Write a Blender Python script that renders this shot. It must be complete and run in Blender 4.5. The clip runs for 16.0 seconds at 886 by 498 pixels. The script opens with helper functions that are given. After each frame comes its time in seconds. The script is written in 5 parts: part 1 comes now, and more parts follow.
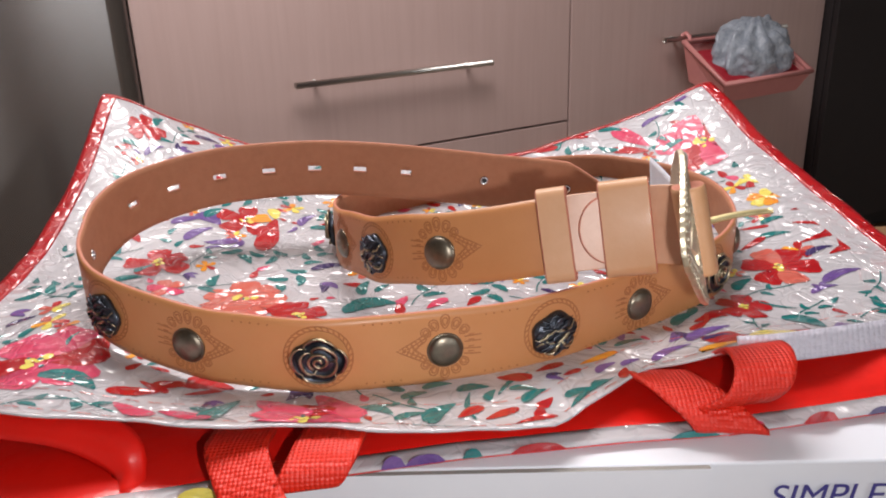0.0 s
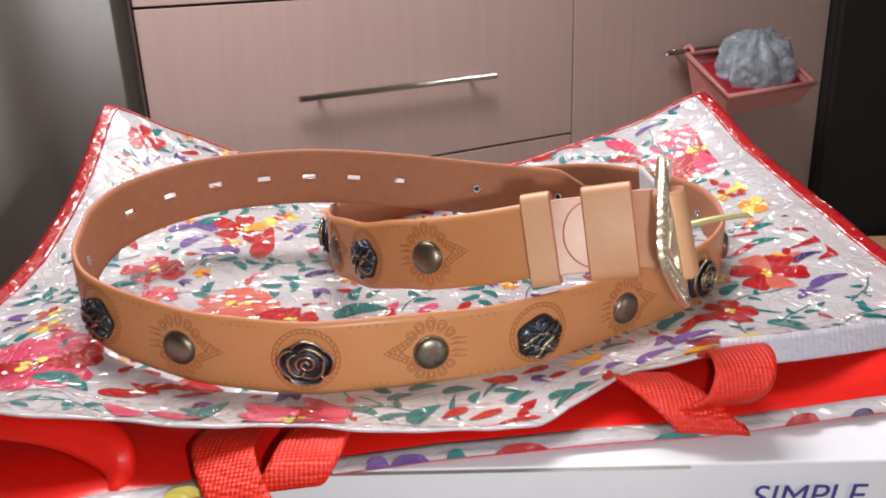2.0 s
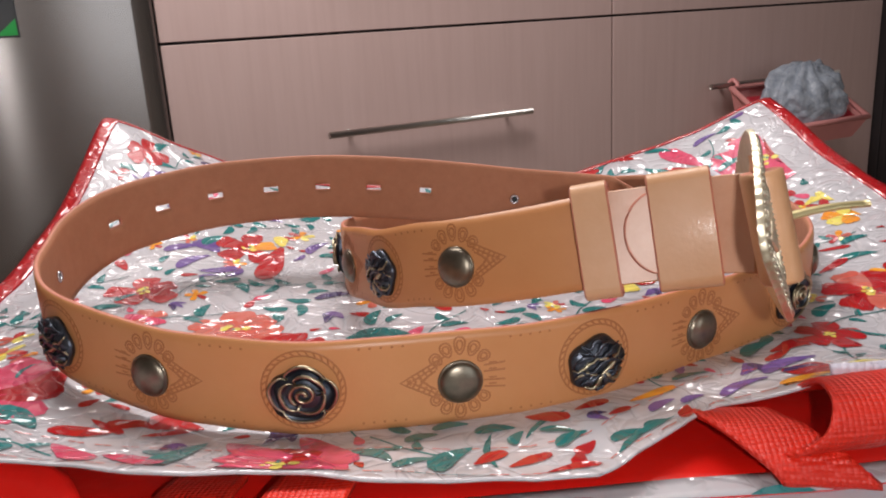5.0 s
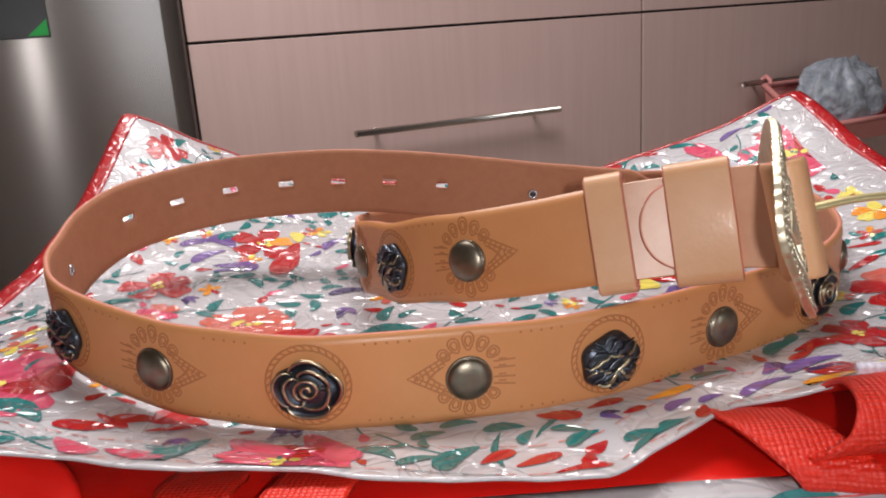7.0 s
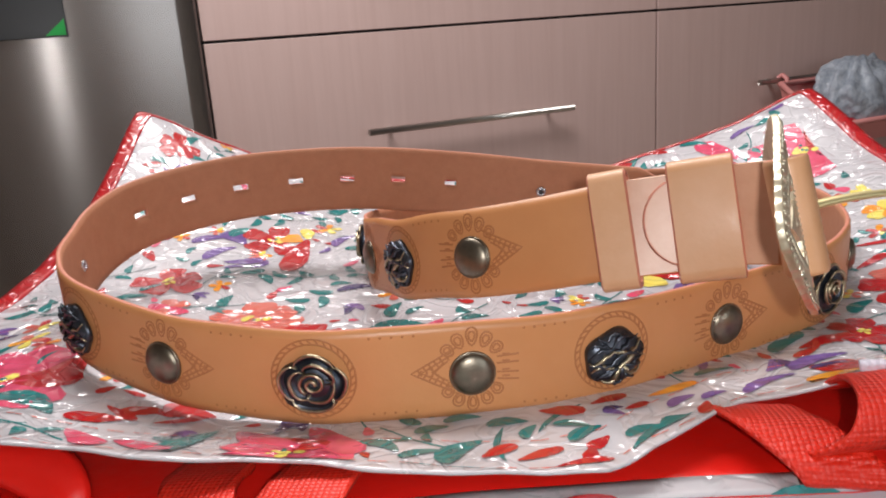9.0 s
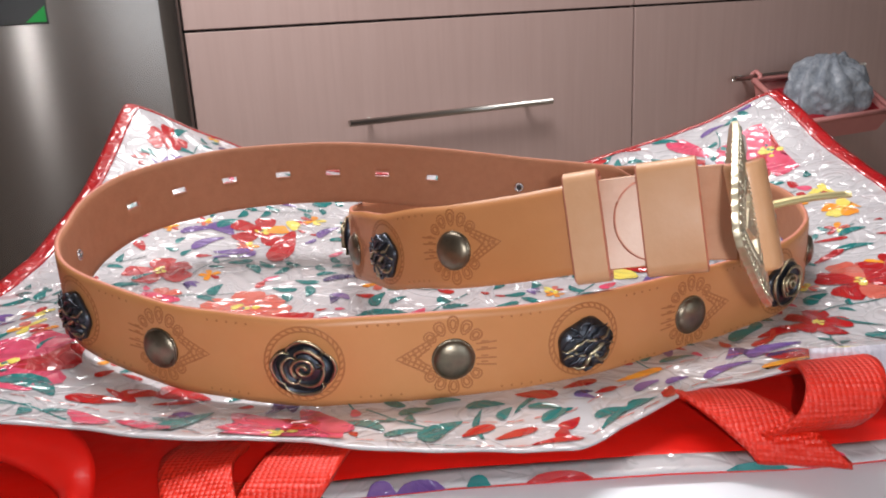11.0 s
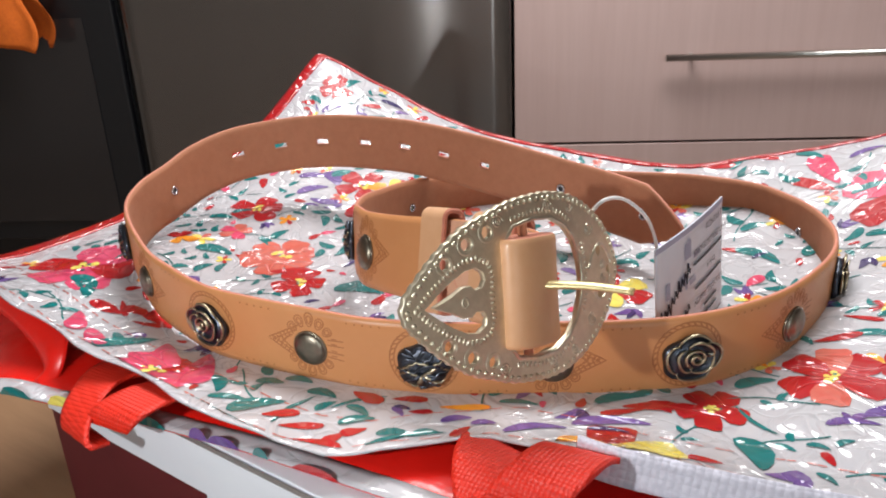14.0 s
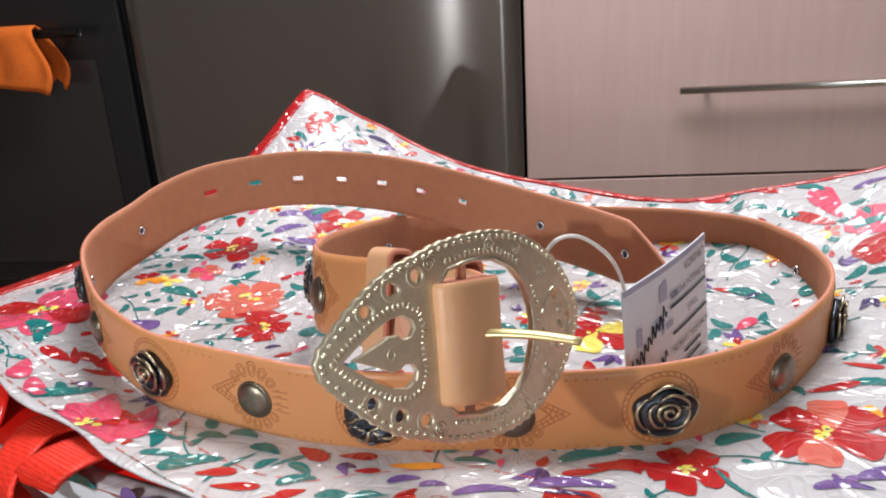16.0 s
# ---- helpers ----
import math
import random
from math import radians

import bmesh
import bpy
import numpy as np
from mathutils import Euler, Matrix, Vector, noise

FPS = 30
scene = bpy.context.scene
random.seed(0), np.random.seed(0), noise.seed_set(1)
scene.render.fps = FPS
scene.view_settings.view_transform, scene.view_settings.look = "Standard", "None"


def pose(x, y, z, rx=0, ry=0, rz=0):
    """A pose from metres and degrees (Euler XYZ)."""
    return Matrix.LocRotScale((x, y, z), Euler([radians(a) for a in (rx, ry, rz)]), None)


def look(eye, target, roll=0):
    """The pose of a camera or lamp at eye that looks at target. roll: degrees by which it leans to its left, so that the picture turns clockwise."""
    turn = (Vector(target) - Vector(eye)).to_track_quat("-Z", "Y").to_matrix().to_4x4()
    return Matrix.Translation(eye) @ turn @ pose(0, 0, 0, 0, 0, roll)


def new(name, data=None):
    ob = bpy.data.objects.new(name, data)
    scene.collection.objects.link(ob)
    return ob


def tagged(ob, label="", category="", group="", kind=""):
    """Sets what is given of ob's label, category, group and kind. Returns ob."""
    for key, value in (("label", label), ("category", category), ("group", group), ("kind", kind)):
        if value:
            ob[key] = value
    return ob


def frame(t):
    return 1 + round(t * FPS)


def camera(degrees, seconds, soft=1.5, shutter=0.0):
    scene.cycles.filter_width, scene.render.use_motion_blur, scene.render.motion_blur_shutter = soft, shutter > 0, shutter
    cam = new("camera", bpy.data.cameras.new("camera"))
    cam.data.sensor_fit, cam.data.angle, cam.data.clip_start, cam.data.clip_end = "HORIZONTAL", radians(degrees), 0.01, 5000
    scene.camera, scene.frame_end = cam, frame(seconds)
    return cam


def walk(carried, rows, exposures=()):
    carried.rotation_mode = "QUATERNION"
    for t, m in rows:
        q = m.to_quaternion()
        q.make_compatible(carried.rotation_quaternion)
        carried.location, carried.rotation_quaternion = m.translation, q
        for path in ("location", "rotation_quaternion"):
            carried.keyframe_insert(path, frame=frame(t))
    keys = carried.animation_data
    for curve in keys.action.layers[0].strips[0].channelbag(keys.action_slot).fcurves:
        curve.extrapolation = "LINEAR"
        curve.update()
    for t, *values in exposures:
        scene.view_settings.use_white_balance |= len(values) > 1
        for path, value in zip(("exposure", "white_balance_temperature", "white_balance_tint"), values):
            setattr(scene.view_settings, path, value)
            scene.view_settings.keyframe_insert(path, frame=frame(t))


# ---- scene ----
cam = camera(57.7, 16.0, soft=2.0)
PATH = [
    (0, (0.013, 0.003, 0.705), (-0.023, 1.871, -0.007), -1.9),
    (0.5, (0.014, 0.004, 0.705), (-0.02, 1.872, -0.008), -1.9),
    (1, (0.019, -0.001, 0.705), (-0.024, 1.872, 0.005), -1.9),
    (1.5, (0.021, -0.001, 0.703), (-0.03, 1.875, 0.013), -2.1),
    (2, (0.026, -0.006, 0.702), (-0.031, 1.875, 0.023), -2.2),
    (2.5, (0.026, -0.01, 0.703), (-0.039, 1.874, 0.035), -2.3),
    (3, (0.024, 0.005, 0.688), (-0.05, 1.9, 0.051), -2.5),
    (3.5, (0.033, 0.017, 0.672), (-0.047, 1.924, 0.075), -2.8),
    (4, (0.025, 0.046, 0.661), (-0.072, 1.96, 0.089), -3.2),
    (4.5, (0.025, 0.069, 0.653), (-0.091, 1.987, 0.096), -3.4),
    (5, (0.025, 0.071, 0.651), (-0.118, 1.987, 0.096), -3.3),
    (7.5, (0.037, 0.081, 0.644), (-0.191, 1.99, 0.095), -3.8),
    (8, (0.039, 0.079, 0.646), (-0.198, 1.987, 0.095), -3.8),
    (8.5, (0.037, 0.082, 0.644), (-0.212, 1.988, 0.092), -4.0),
    (9, (0.039, 0.077, 0.644), (-0.217, 1.983, 0.094), -3.9),
    (11.3, (0.039, 0.054, 0.657), (-0.159, 1.955, 0.067), -2.9),
    (11.5, (0.065, 0.058, 0.686), (-0.225, 1.921, 0.016), -3.8),
    (12, (0.14, 0.073, 0.692), (-0.383, 1.861, -0.035), -3.7),
    (12.5, (0.175, 0.101, 0.704), (-0.564, 1.808, -0.032), -3.4),
    (13, (0.203, 0.108, 0.7), (-0.607, 1.772, -0.059), -2.1),
    (13.5, (0.276, 0.133, 0.709), (-0.683, 1.713, -0.056), -2.1),
    (14, (0.299, 0.133, 0.709), (-0.803, 1.619, -0.051), -2.5),
    (14.5, (0.295, 0.156, 0.683), (-0.817, 1.638, -0.069), -2.4),
    (15, (0.29, 0.172, 0.691), (-0.845, 1.653, -0.028), -2.8),
    (15.5, (0.308, 0.18, 0.695), (-0.848, 1.658, 0.003), -3.1),
    (16, (0.312, 0.181, 0.698), (-0.864, 1.652, 0.026), -3.6),
]
SIZE = 0.72   # the plan is laid out in survey units of 0.72 m
walk(cam, [(t, look(Vector(eye) * SIZE, Vector(target) * SIZE, roll)) for t, eye, target, roll in PATH],
     [(0, 0.12, 6500, 10), (0.5, 0.21, 6500, 10), (3, 0.26, 6480, 9), (4.3, 0.02, 6500, 10), (5, -0.01, 6500, 10), (9, 0.2, 6420, 8), (12, 0.22, 6350, 7), (12.5, 0.32, 6200, 4), (16, 0.36, 6200, 4)])


# ---- world and light ----
world = bpy.data.worlds.new("room_air")
scene.world = world
world.use_nodes = True
world.node_tree.nodes["Background"].inputs[0].default_value = (0.9, 0.93, 1.0, 1)
world.node_tree.nodes["Background"].inputs[1].default_value = 0.05


def lamp(name, kind, m, power, colour, size, size_y=0.0):
    data = bpy.data.lights.new(name, kind)
    data.energy, data.color = power, colour
    if kind == "AREA":
        data.shape, data.size, data.size_y = "RECTANGLE", size, size_y
    else:
        data.shadow_soft_size = size
    ob = new(name, data)
    ob.matrix_world = m
    return ob


FLASH, CEIL, FILL = 1.85, 20.0, 8.5
lamp("phone_light", "POINT", pose(0.06 * SIZE, 0.03 * SIZE, 0.664 * SIZE), FLASH, (1.0, 0.97, 0.97), 0.005)
lamp("ceiling_lamp_light", "AREA", pose(-0.25 * SIZE, 1.2 * SIZE, 1.97 * SIZE), CEIL, (1.0, 0.95, 0.94), 0.85, 0.5)
# added fill from behind on the right, softens shadows; no window is built there
lamp("window_light", "AREA", look((1.3, -1.08, 0.75), (0.0, 0.9, 0.35)), FILL, (0.88, 0.94, 1.0), 0.95, 1.1)


# ---- materials ----
def mat(name, colour, rough=0.5, metal=0.0, second=None, scale=40.0, stretch=(1, 1, 1), mix=0.5, bump=0.0, bump_scale=200.0,
        coat=0.0, dist=0.001, detail=6.0, rough_var=0.0, island=0.0):
    m = bpy.data.materials.new(name)
    m.use_nodes = True
    nt = m.node_tree
    b = nt.nodes["Principled BSDF"]
    b.inputs["Base Color"].default_value = (*colour, 1)
    b.inputs["Roughness"].default_value = rough
    b.inputs["Metallic"].default_value = metal
    b.inputs["Coat Weight"].default_value = coat
    b.inputs["Coat Roughness"].default_value = 0.12
    tc = nt.nodes.new("ShaderNodeTexCoord")
    mp = nt.nodes.new("ShaderNodeMapping")
    mp.inputs["Scale"].default_value = stretch
    nt.links.new(tc.outputs["Object"], mp.inputs["Vector"])
    if second:
        n1 = nt.nodes.new("ShaderNodeTexNoise")
        n1.inputs["Scale"].default_value = scale
        n1.inputs["Detail"].default_value = detail
        n1.inputs["Roughness"].default_value = 0.65
        nt.links.new(mp.outputs[0], n1.inputs["Vector"])
        ramp = nt.nodes.new("ShaderNodeMapRange")
        ramp.inputs[1].default_value, ramp.inputs[2].default_value = 0.5 - mix / 2, 0.5 + mix / 2
        nt.links.new(n1.outputs[0], ramp.inputs[0])
        mx = nt.nodes.new("ShaderNodeMix")
        mx.data_type = "RGBA"
        mx.inputs[6].default_value, mx.inputs[7].default_value = (*colour, 1), (*second, 1)
        nt.links.new(ramp.outputs[0], mx.inputs[0])
        nt.links.new(mx.outputs[2], b.inputs["Base Color"])
        if rough_var:
            rr = nt.nodes.new("ShaderNodeMapRange")
            rr.inputs[3].default_value, rr.inputs[4].default_value = rough - rough_var, rough + rough_var
            nt.links.new(n1.outputs[0], rr.inputs[0])
            nt.links.new(rr.outputs[0], b.inputs["Roughness"])
    if bump:
        n2 = nt.nodes.new("ShaderNodeTexNoise")
        n2.inputs["Scale"].default_value = bump_scale
        n2.inputs["Detail"].default_value = 5
        nt.links.new(mp.outputs[0], n2.inputs["Vector"])
        bp = nt.nodes.new("ShaderNodeBump")
        bp.inputs["Strength"].default_value = bump
        bp.inputs["Distance"].default_value = dist
        nt.links.new(n2.outputs[0], bp.inputs["Height"])
        nt.links.new(bp.outputs[0], b.inputs["Normal"])
        nt.links.new(bp.outputs[0], b.inputs["Coat Normal"])
    return m


def foil(name, colour, second=None):
    """Laminated woven plastic: glossy film with crinkles."""
    m = mat(name, colour, 0.3, 0, second or tuple(c * 0.82 for c in colour), 90, coat=1.0, mix=0.6)
    nt = m.node_tree
    b = nt.nodes["Principled BSDF"]
    tc = nt.nodes.new("ShaderNodeTexCoord")
    n1 = nt.nodes.new("ShaderNodeTexNoise")
    n1.inputs["Scale"].default_value, n1.inputs["Detail"].default_value, n1.inputs["Distortion"].default_value = 24, 2.0, 1.4
    n1.noise_type = "RIDGED_MULTIFRACTAL"
    v = nt.nodes.new("ShaderNodeTexVoronoi")
    v.feature, v.inputs["Scale"].default_value = "DISTANCE_TO_EDGE", 48
    w = nt.nodes.new("ShaderNodeMix")
    w.data_type = "VECTOR"
    w.inputs[0].default_value = 0.06
    nt.links.new(tc.outputs["Object"], n1.inputs["Vector"])
    nt.links.new(tc.outputs["Object"], w.inputs[4])
    nt.links.new(n1.outputs[1], w.inputs[5])
    nt.links.new(w.outputs[1], v.inputs["Vector"])
    lim = nt.nodes.new("ShaderNodeMapRange")
    lim.inputs[2].default_value = 0.12
    nt.links.new(v.outputs["Distance"], lim.inputs[0])
    add = nt.nodes.new("ShaderNodeMath")
    add.operation = "MULTIPLY_ADD"
    add.inputs[1].default_value = 0.15
    nt.links.new(lim.outputs[0], add.inputs[0])
    nt.links.new(n1.outputs[0], add.inputs[2])
    bp = nt.nodes.new("ShaderNodeBump")
    bp.inputs["Strength"].default_value, bp.inputs["Distance"].default_value = 1.0, 0.0065
    nt.links.new(add.outputs[0], bp.inputs["Height"])
    soft_bump = nt.nodes.new("ShaderNodeBump")
    soft_bump.inputs["Strength"].default_value, soft_bump.inputs["Distance"].default_value = 0.3, 0.002
    nt.links.new(add.outputs[0], soft_bump.inputs["Height"])
    nt.links.new(soft_bump.outputs[0], b.inputs["Normal"])
    nt.links.new(bp.outputs[0], b.inputs["Coat Normal"])
    b.inputs["Coat Roughness"].default_value = 0.03
    b.inputs["Coat IOR"].default_value = 1.68
    b.inputs["Specular IOR Level"].default_value = 0.25
    return m


LEATHER = mat("tan_leather", (0.61, 0.275, 0.11), 0.4, 0, (0.53, 0.22, 0.08), 14, bump=0.12, bump_scale=700, dist=0.0004, rough_var=0.08, mix=0.5)
SUEDE = mat("raw_leather_back", (0.48, 0.2, 0.105), 0.75, 0, (0.41, 0.16, 0.08), 120, bump=0.3, bump_scale=900, dist=0.0004)
EDGE = mat("leather_edge", (0.66, 0.26, 0.17), 0.6, 0, (0.5, 0.17, 0.11), 200)
PALE = mat("pale_leather", (0.68, 0.39, 0.26), 0.36, 0, (0.6, 0.31, 0.19), 60, bump=0.15, bump_scale=600, dist=0.0004)
KEEP = mat("keeper_leather", (0.60, 0.31, 0.145), 0.48, 0, (0.67, 0.38, 0.22), 30, coat=0.1, bump=0.15, bump_scale=500, dist=0.0004)
# burnished darker leather plus the shade of the stamped lines, in one colour
STAMP = mat("shaded_stamped_leather", (0.35, 0.125, 0.04), 0.5, 0, (0.42, 0.16, 0.055), 300)
BRONZE = mat("antique_bronze", (0.3, 0.26, 0.2), 0.36, 1, (0.19, 0.165, 0.13), 150, rough_var=0.1, bump=0.1, bump_scale=400, dist=0.0005)
ROSED = mat("blackened_bronze", (0.055, 0.068, 0.095), 0.36, 0.9, (0.1, 0.105, 0.12), 250)
ROSEL = mat("worn_bronze_edge", (0.58, 0.5, 0.33), 0.34, 1, (0.3, 0.26, 0.19), 300)
BRASS = mat("old_brass", (0.88, 0.80, 0.62), 0.45, 1, (0.68, 0.6, 0.44), 160, rough_var=0.1, bump=0.35, bump_scale=300, dist=0.0006)
BRASSD = mat("brass_relief", (0.85, 0.79, 0.63), 0.32, 1, (0.55, 0.5, 0.38), 200)
STEEL = mat("nickel_rivet", (0.6, 0.6, 0.62), 0.25, 1)
DARKHOLE = mat("rivet_hollow", (0.03, 0.03, 0.035), 0.6)
BAGW = foil("white_film", (0.56, 0.54, 0.56), (0.49, 0.47, 0.5))
RED = foil("red_print", (0.5, 0.006, 0.008), (0.36, 0.003, 0.01))
PINK = foil("pink_print", (0.74, 0.11, 0.22), (0.6, 0.02, 0.07))
TEAL = foil("teal_print", (0.002, 0.12, 0.125), (0.004, 0.21, 0.205))
PURPLE = foil("purple_print", (0.08, 0.03, 0.2), (0.22, 0.13, 0.36))
NAVY = foil("navy_print", (0.03, 0.025, 0.1), (0.06, 0.03, 0.14))
YELLOW = foil("yellow_print", (0.85, 0.62, 0.06), (0.8, 0.75, 0.2))
ORANGE = foil("orange_print", (0.87, 0.24, 0.015), (0.85, 0.42, 0.03))
CORAL = foil("coral_print", (0.6, 0.06, 0.04), (0.62, 0.2, 0.15))
REDFILM = mat("red_lining", (0.8, 0.014, 0.008), 0.28, 0, (0.7, 0.01, 0.006), 30, coat=0.3, bump=0.35, bump_scale=35, dist=0.003)
WEB = mat("red_webbing", (0.74, 0.026, 0.008), 0.48, 0, (0.62, 0.016, 0.006), 500)


def woven(m, scale):
    nt = m.node_tree
    tc = nt.nodes.new("ShaderNodeTexCoord")
    v = nt.nodes.new("ShaderNodeTexVoronoi")
    v.inputs["Scale"].default_value, v.inputs["Randomness"].default_value = scale, 0.12
    nt.links.new(tc.outputs["Object"], v.inputs["Vector"])
    bp = nt.nodes.new("ShaderNodeBump")
    bp.invert = True
    bp.inputs["Strength"].default_value, bp.inputs["Distance"].default_value = 0.5, 0.0018
    nt.links.new(v.outputs["Distance"], bp.inputs["Height"])
    nt.links.new(bp.outputs[0], nt.nodes["Principled BSDF"].inputs["Normal"])
    return m


woven(WEB, 430)
CARD = mat("white_card", (0.75, 0.77, 0.82), 0.5, 0, (0.7, 0.72, 0.78), 12)
CARDCUT = mat("grey_card_edge", (0.33, 0.31, 0.29), 0.9, 0, (0.25, 0.24, 0.22), 400)
MAROON = mat("maroon_card", (0.11, 0.012, 0.018), 0.45, 0, (0.09, 0.01, 0.015), 20)
INK = mat("violet_ink", (0.05, 0.045, 0.22), 0.5)
OAK = mat("pale_oak_laminate", (0.57, 0.415, 0.385), 0.4, 0, (0.5, 0.35, 0.32), 9, (6, 6, 0.3), 0.6)
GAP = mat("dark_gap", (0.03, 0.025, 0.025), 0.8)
CHROME = mat("brushed_steel", (0.55, 0.53, 0.5), 0.3, 1)
FRIDGE = mat("stainless_door", (0.25, 0.23, 0.22), 0.22, 0.92, (0.23, 0.21, 0.2), 1.5, (3, 3, 0.4))
fb = FRIDGE.node_tree.nodes["Principled BSDF"]
tg = FRIDGE.node_tree.nodes.new("ShaderNodeTangent")
tg.direction_type, tg.axis = "RADIAL", "Z"
FRIDGE.node_tree.links.new(tg.outputs[0], fb.inputs["Tangent"])
fb.inputs["Anisotropic"].default_value, fb.inputs["Anisotropic Rotation"].default_value = 0.93, 0.25
FSIDE = mat("grey_cabinet_side", (0.1, 0.095, 0.09), 0.5)
BLACK = mat("black_enamel", (0.012, 0.012, 0.014), 0.3)
GLASSB = mat("dark_oven_glass", (0.03, 0.026, 0.026), 0.12)
TOWEL = mat("orange_towel", (0.78, 0.17, 0.012), 0.9, 0, (0.65, 0.12, 0.01), 150, bump=0.6, bump_scale=700)
PINKPL = mat("pink_plastic", (0.72, 0.3, 0.28), 0.4, 0, (0.66, 0.26, 0.25), 30)
CRIMSON = mat("crimson_liner", (0.4, 0.015, 0.03), 0.6)
POLY = mat("clear_polythene", (0.46, 0.5, 0.56), 0.2, 0, (0.24, 0.27, 0.33), 60, bump=0.7, bump_scale=60, dist=0.006)
WALL = mat("painted_wall", (0.6, 0.56, 0.52), 0.8, 0, (0.56, 0.52, 0.48), 4)
DARKWALL = mat("dark_panel", (0.017, 0.0125, 0.014), 0.6, 0, (0.021, 0.016, 0.017), 8)
FLOOR = mat("floor_tile", (0.42, 0.33, 0.26), 0.4, 0, (0.36, 0.28, 0.22), 6)
WOOD = mat("table_wood", (0.3, 0.17, 0.09), 0.45, 0, (0.22, 0.12, 0.06), 8, (1, 8, 1))
PAPER = mat("tag_paper", (0.84, 0.84, 0.9), 0.45, 0, (0.76, 0.76, 0.84), 60)
TAGGREY = mat("tag_grey_print", (0.42, 0.42, 0.55), 0.5)
TAGINK = mat("tag_black_ink", (0.02, 0.02, 0.035), 0.5)
THREAD = mat("white_cord", (0.75, 0.72, 0.7), 0.7)


# ---- mesh helpers ----
def empty(name, at=(0, 0, 0)):
    ob = new(name)
    ob.location = at
    ob.empty_display_size = 0.02
    return ob


def part(name, bm, material, parent, label="", smooth=True):
    me = bpy.data.meshes.new(name)
    bm.to_mesh(me)
    bm.free()
    for mm in material if isinstance(material, (list, tuple)) else [material]:
        me.materials.append(mm)
    if smooth:
        for p in me.polygons:
            p.use_smooth = True
    ob = new(name, me)
    if parent is not None:
        ob.parent = parent
        ob.matrix_parent_inverse = Matrix.Translation(parent.location).inverted() if parent.type == "EMPTY" else parent.matrix_world.inverted()
    if label:
        ob["label"] = label
    return ob


def box(bm, x0, x1, y0, y1, z0, z1, m=None, bevel=0.0, mi=0):
    r = bmesh.ops.create_cube(bm, size=1)
    vs = r["verts"]
    for v in vs:
        v.co = Vector((x0 + (v.co.x + 0.5) * (x1 - x0), y0 + (v.co.y + 0.5) * (y1 - y0), z0 + (v.co.z + 0.5) * (z1 - z0)))
    faces = list({f for v in vs for f in v.link_faces})
    if bevel:
        es = list({e for v in vs for e in v.link_edges})
        rr = bmesh.ops.bevel(bm, geom=es, offset=bevel, segments=3, profile=0.5, affect="EDGES")
        vs = list({v for f in rr["faces"] for v in f.verts} | {v for v in vs if v.is_valid})
        faces = list({f for v in vs for f in v.link_faces})
    for f in faces:
        f.material_index = mi
    if m is not None:
        bmesh.ops.transform(bm, matrix=m, verts=vs)
    return vs


def tube(bm, pts, radius, sides=8, closed=False, flat=1.0, up=None, mi=0, taper=None):
    """A round bar along points."""
    pts = [Vector(p) for p in pts]
    n = len(pts)
    rings = []
    for i, p in enumerate(pts):
        a, b = pts[(i - 1) % n] if closed or i else p, pts[(i + 1) % n] if closed or i < n - 1 else p
        t = (b - a).normalized()
        ref = up or (Vector((0, 0, 1)) if abs(t.z) < 0.9 else Vector((1, 0, 0)))
        s = t.cross(ref).normalized()
        q = s.cross(t)
        r = radius * (taper(i / max(1, n - 1)) if taper else 1)
        rings.append([bm.verts.new(p + s * (math.cos(k * 2 * math.pi / sides) * r) + q * (math.sin(k * 2 * math.pi / sides) * r * flat)) for k in range(sides)])
    for i in range(n if closed else n - 1):
        for k in range(sides):
            f = bm.faces.new((rings[i][k], rings[i][(k + 1) % sides], rings[(i + 1) % n][(k + 1) % sides], rings[(i + 1) % n][k]))
            f.material_index = mi
    if not closed:
        bm.faces.new(rings[0]).material_index = mi
        bm.faces.new(rings[-1][::-1]).material_index = mi


def spline(points, step):
    """Even samples along a Catmull-Rom curve through the points."""
    P = [np.array(p, float) for p in points]
    P = [2 * P[0] - P[1]] + P + [2 * P[-1] - P[-2]]
    out = []
    for i in range(1, len(P) - 2):
        for k in range(24):
            t = k / 24
            a, b, c, d = P[i - 1], P[i], P[i + 1], P[i + 2]
            out.append(0.5 * (2 * b + (c - a) * t + (2 * a - 5 * b + 4 * c - d) * t * t + (3 * b - a - 3 * c + d) * t ** 3))
    out.append(P[-2])
    out = np.array(out)
    s = np.concatenate([[0], np.cumsum(np.linalg.norm(np.diff(out[:, :3], axis=0), axis=1))])
    ss = np.arange(0, s[-1], step)
    return np.stack([np.interp(ss, s, out[:, k]) for k in range(out.shape[1])], 1)


def bump_fn(x, y, cx, cy, rx, ry):
    return math.exp(-((x - cx) / rx) ** 2 - ((y - cy) / ry) ** 2)


def peak_fn(x, y, cx, cy, rx, ry):
    return math.exp(-(((x - cx) / rx) ** 2 + ((y - cy) / ry) ** 2) ** 0.7)


def soft(v):
    v = min(1.0, max(0.0, v))
    return v * v * (3 - 2 * v)


# ---- room ----
ZF = -0.45
ANG = 31.2
CAB = pose(-0.37, 1.868, 0, 0, 0, ANG)   # x runs along the cabinet fronts, -y faces the table


def plain(name, x0, x1, y0, y1, z0, z1, material, label, m=None, category="wall"):
    bm = bmesh.new()
    box(bm, x0, x1, y0, y1, z0, z1)
    ob = part(name, bm, material, None, smooth=False)
    if m is not None:
        ob.matrix_world = m
    tagged(ob, label, category, kind="structure")
    return ob


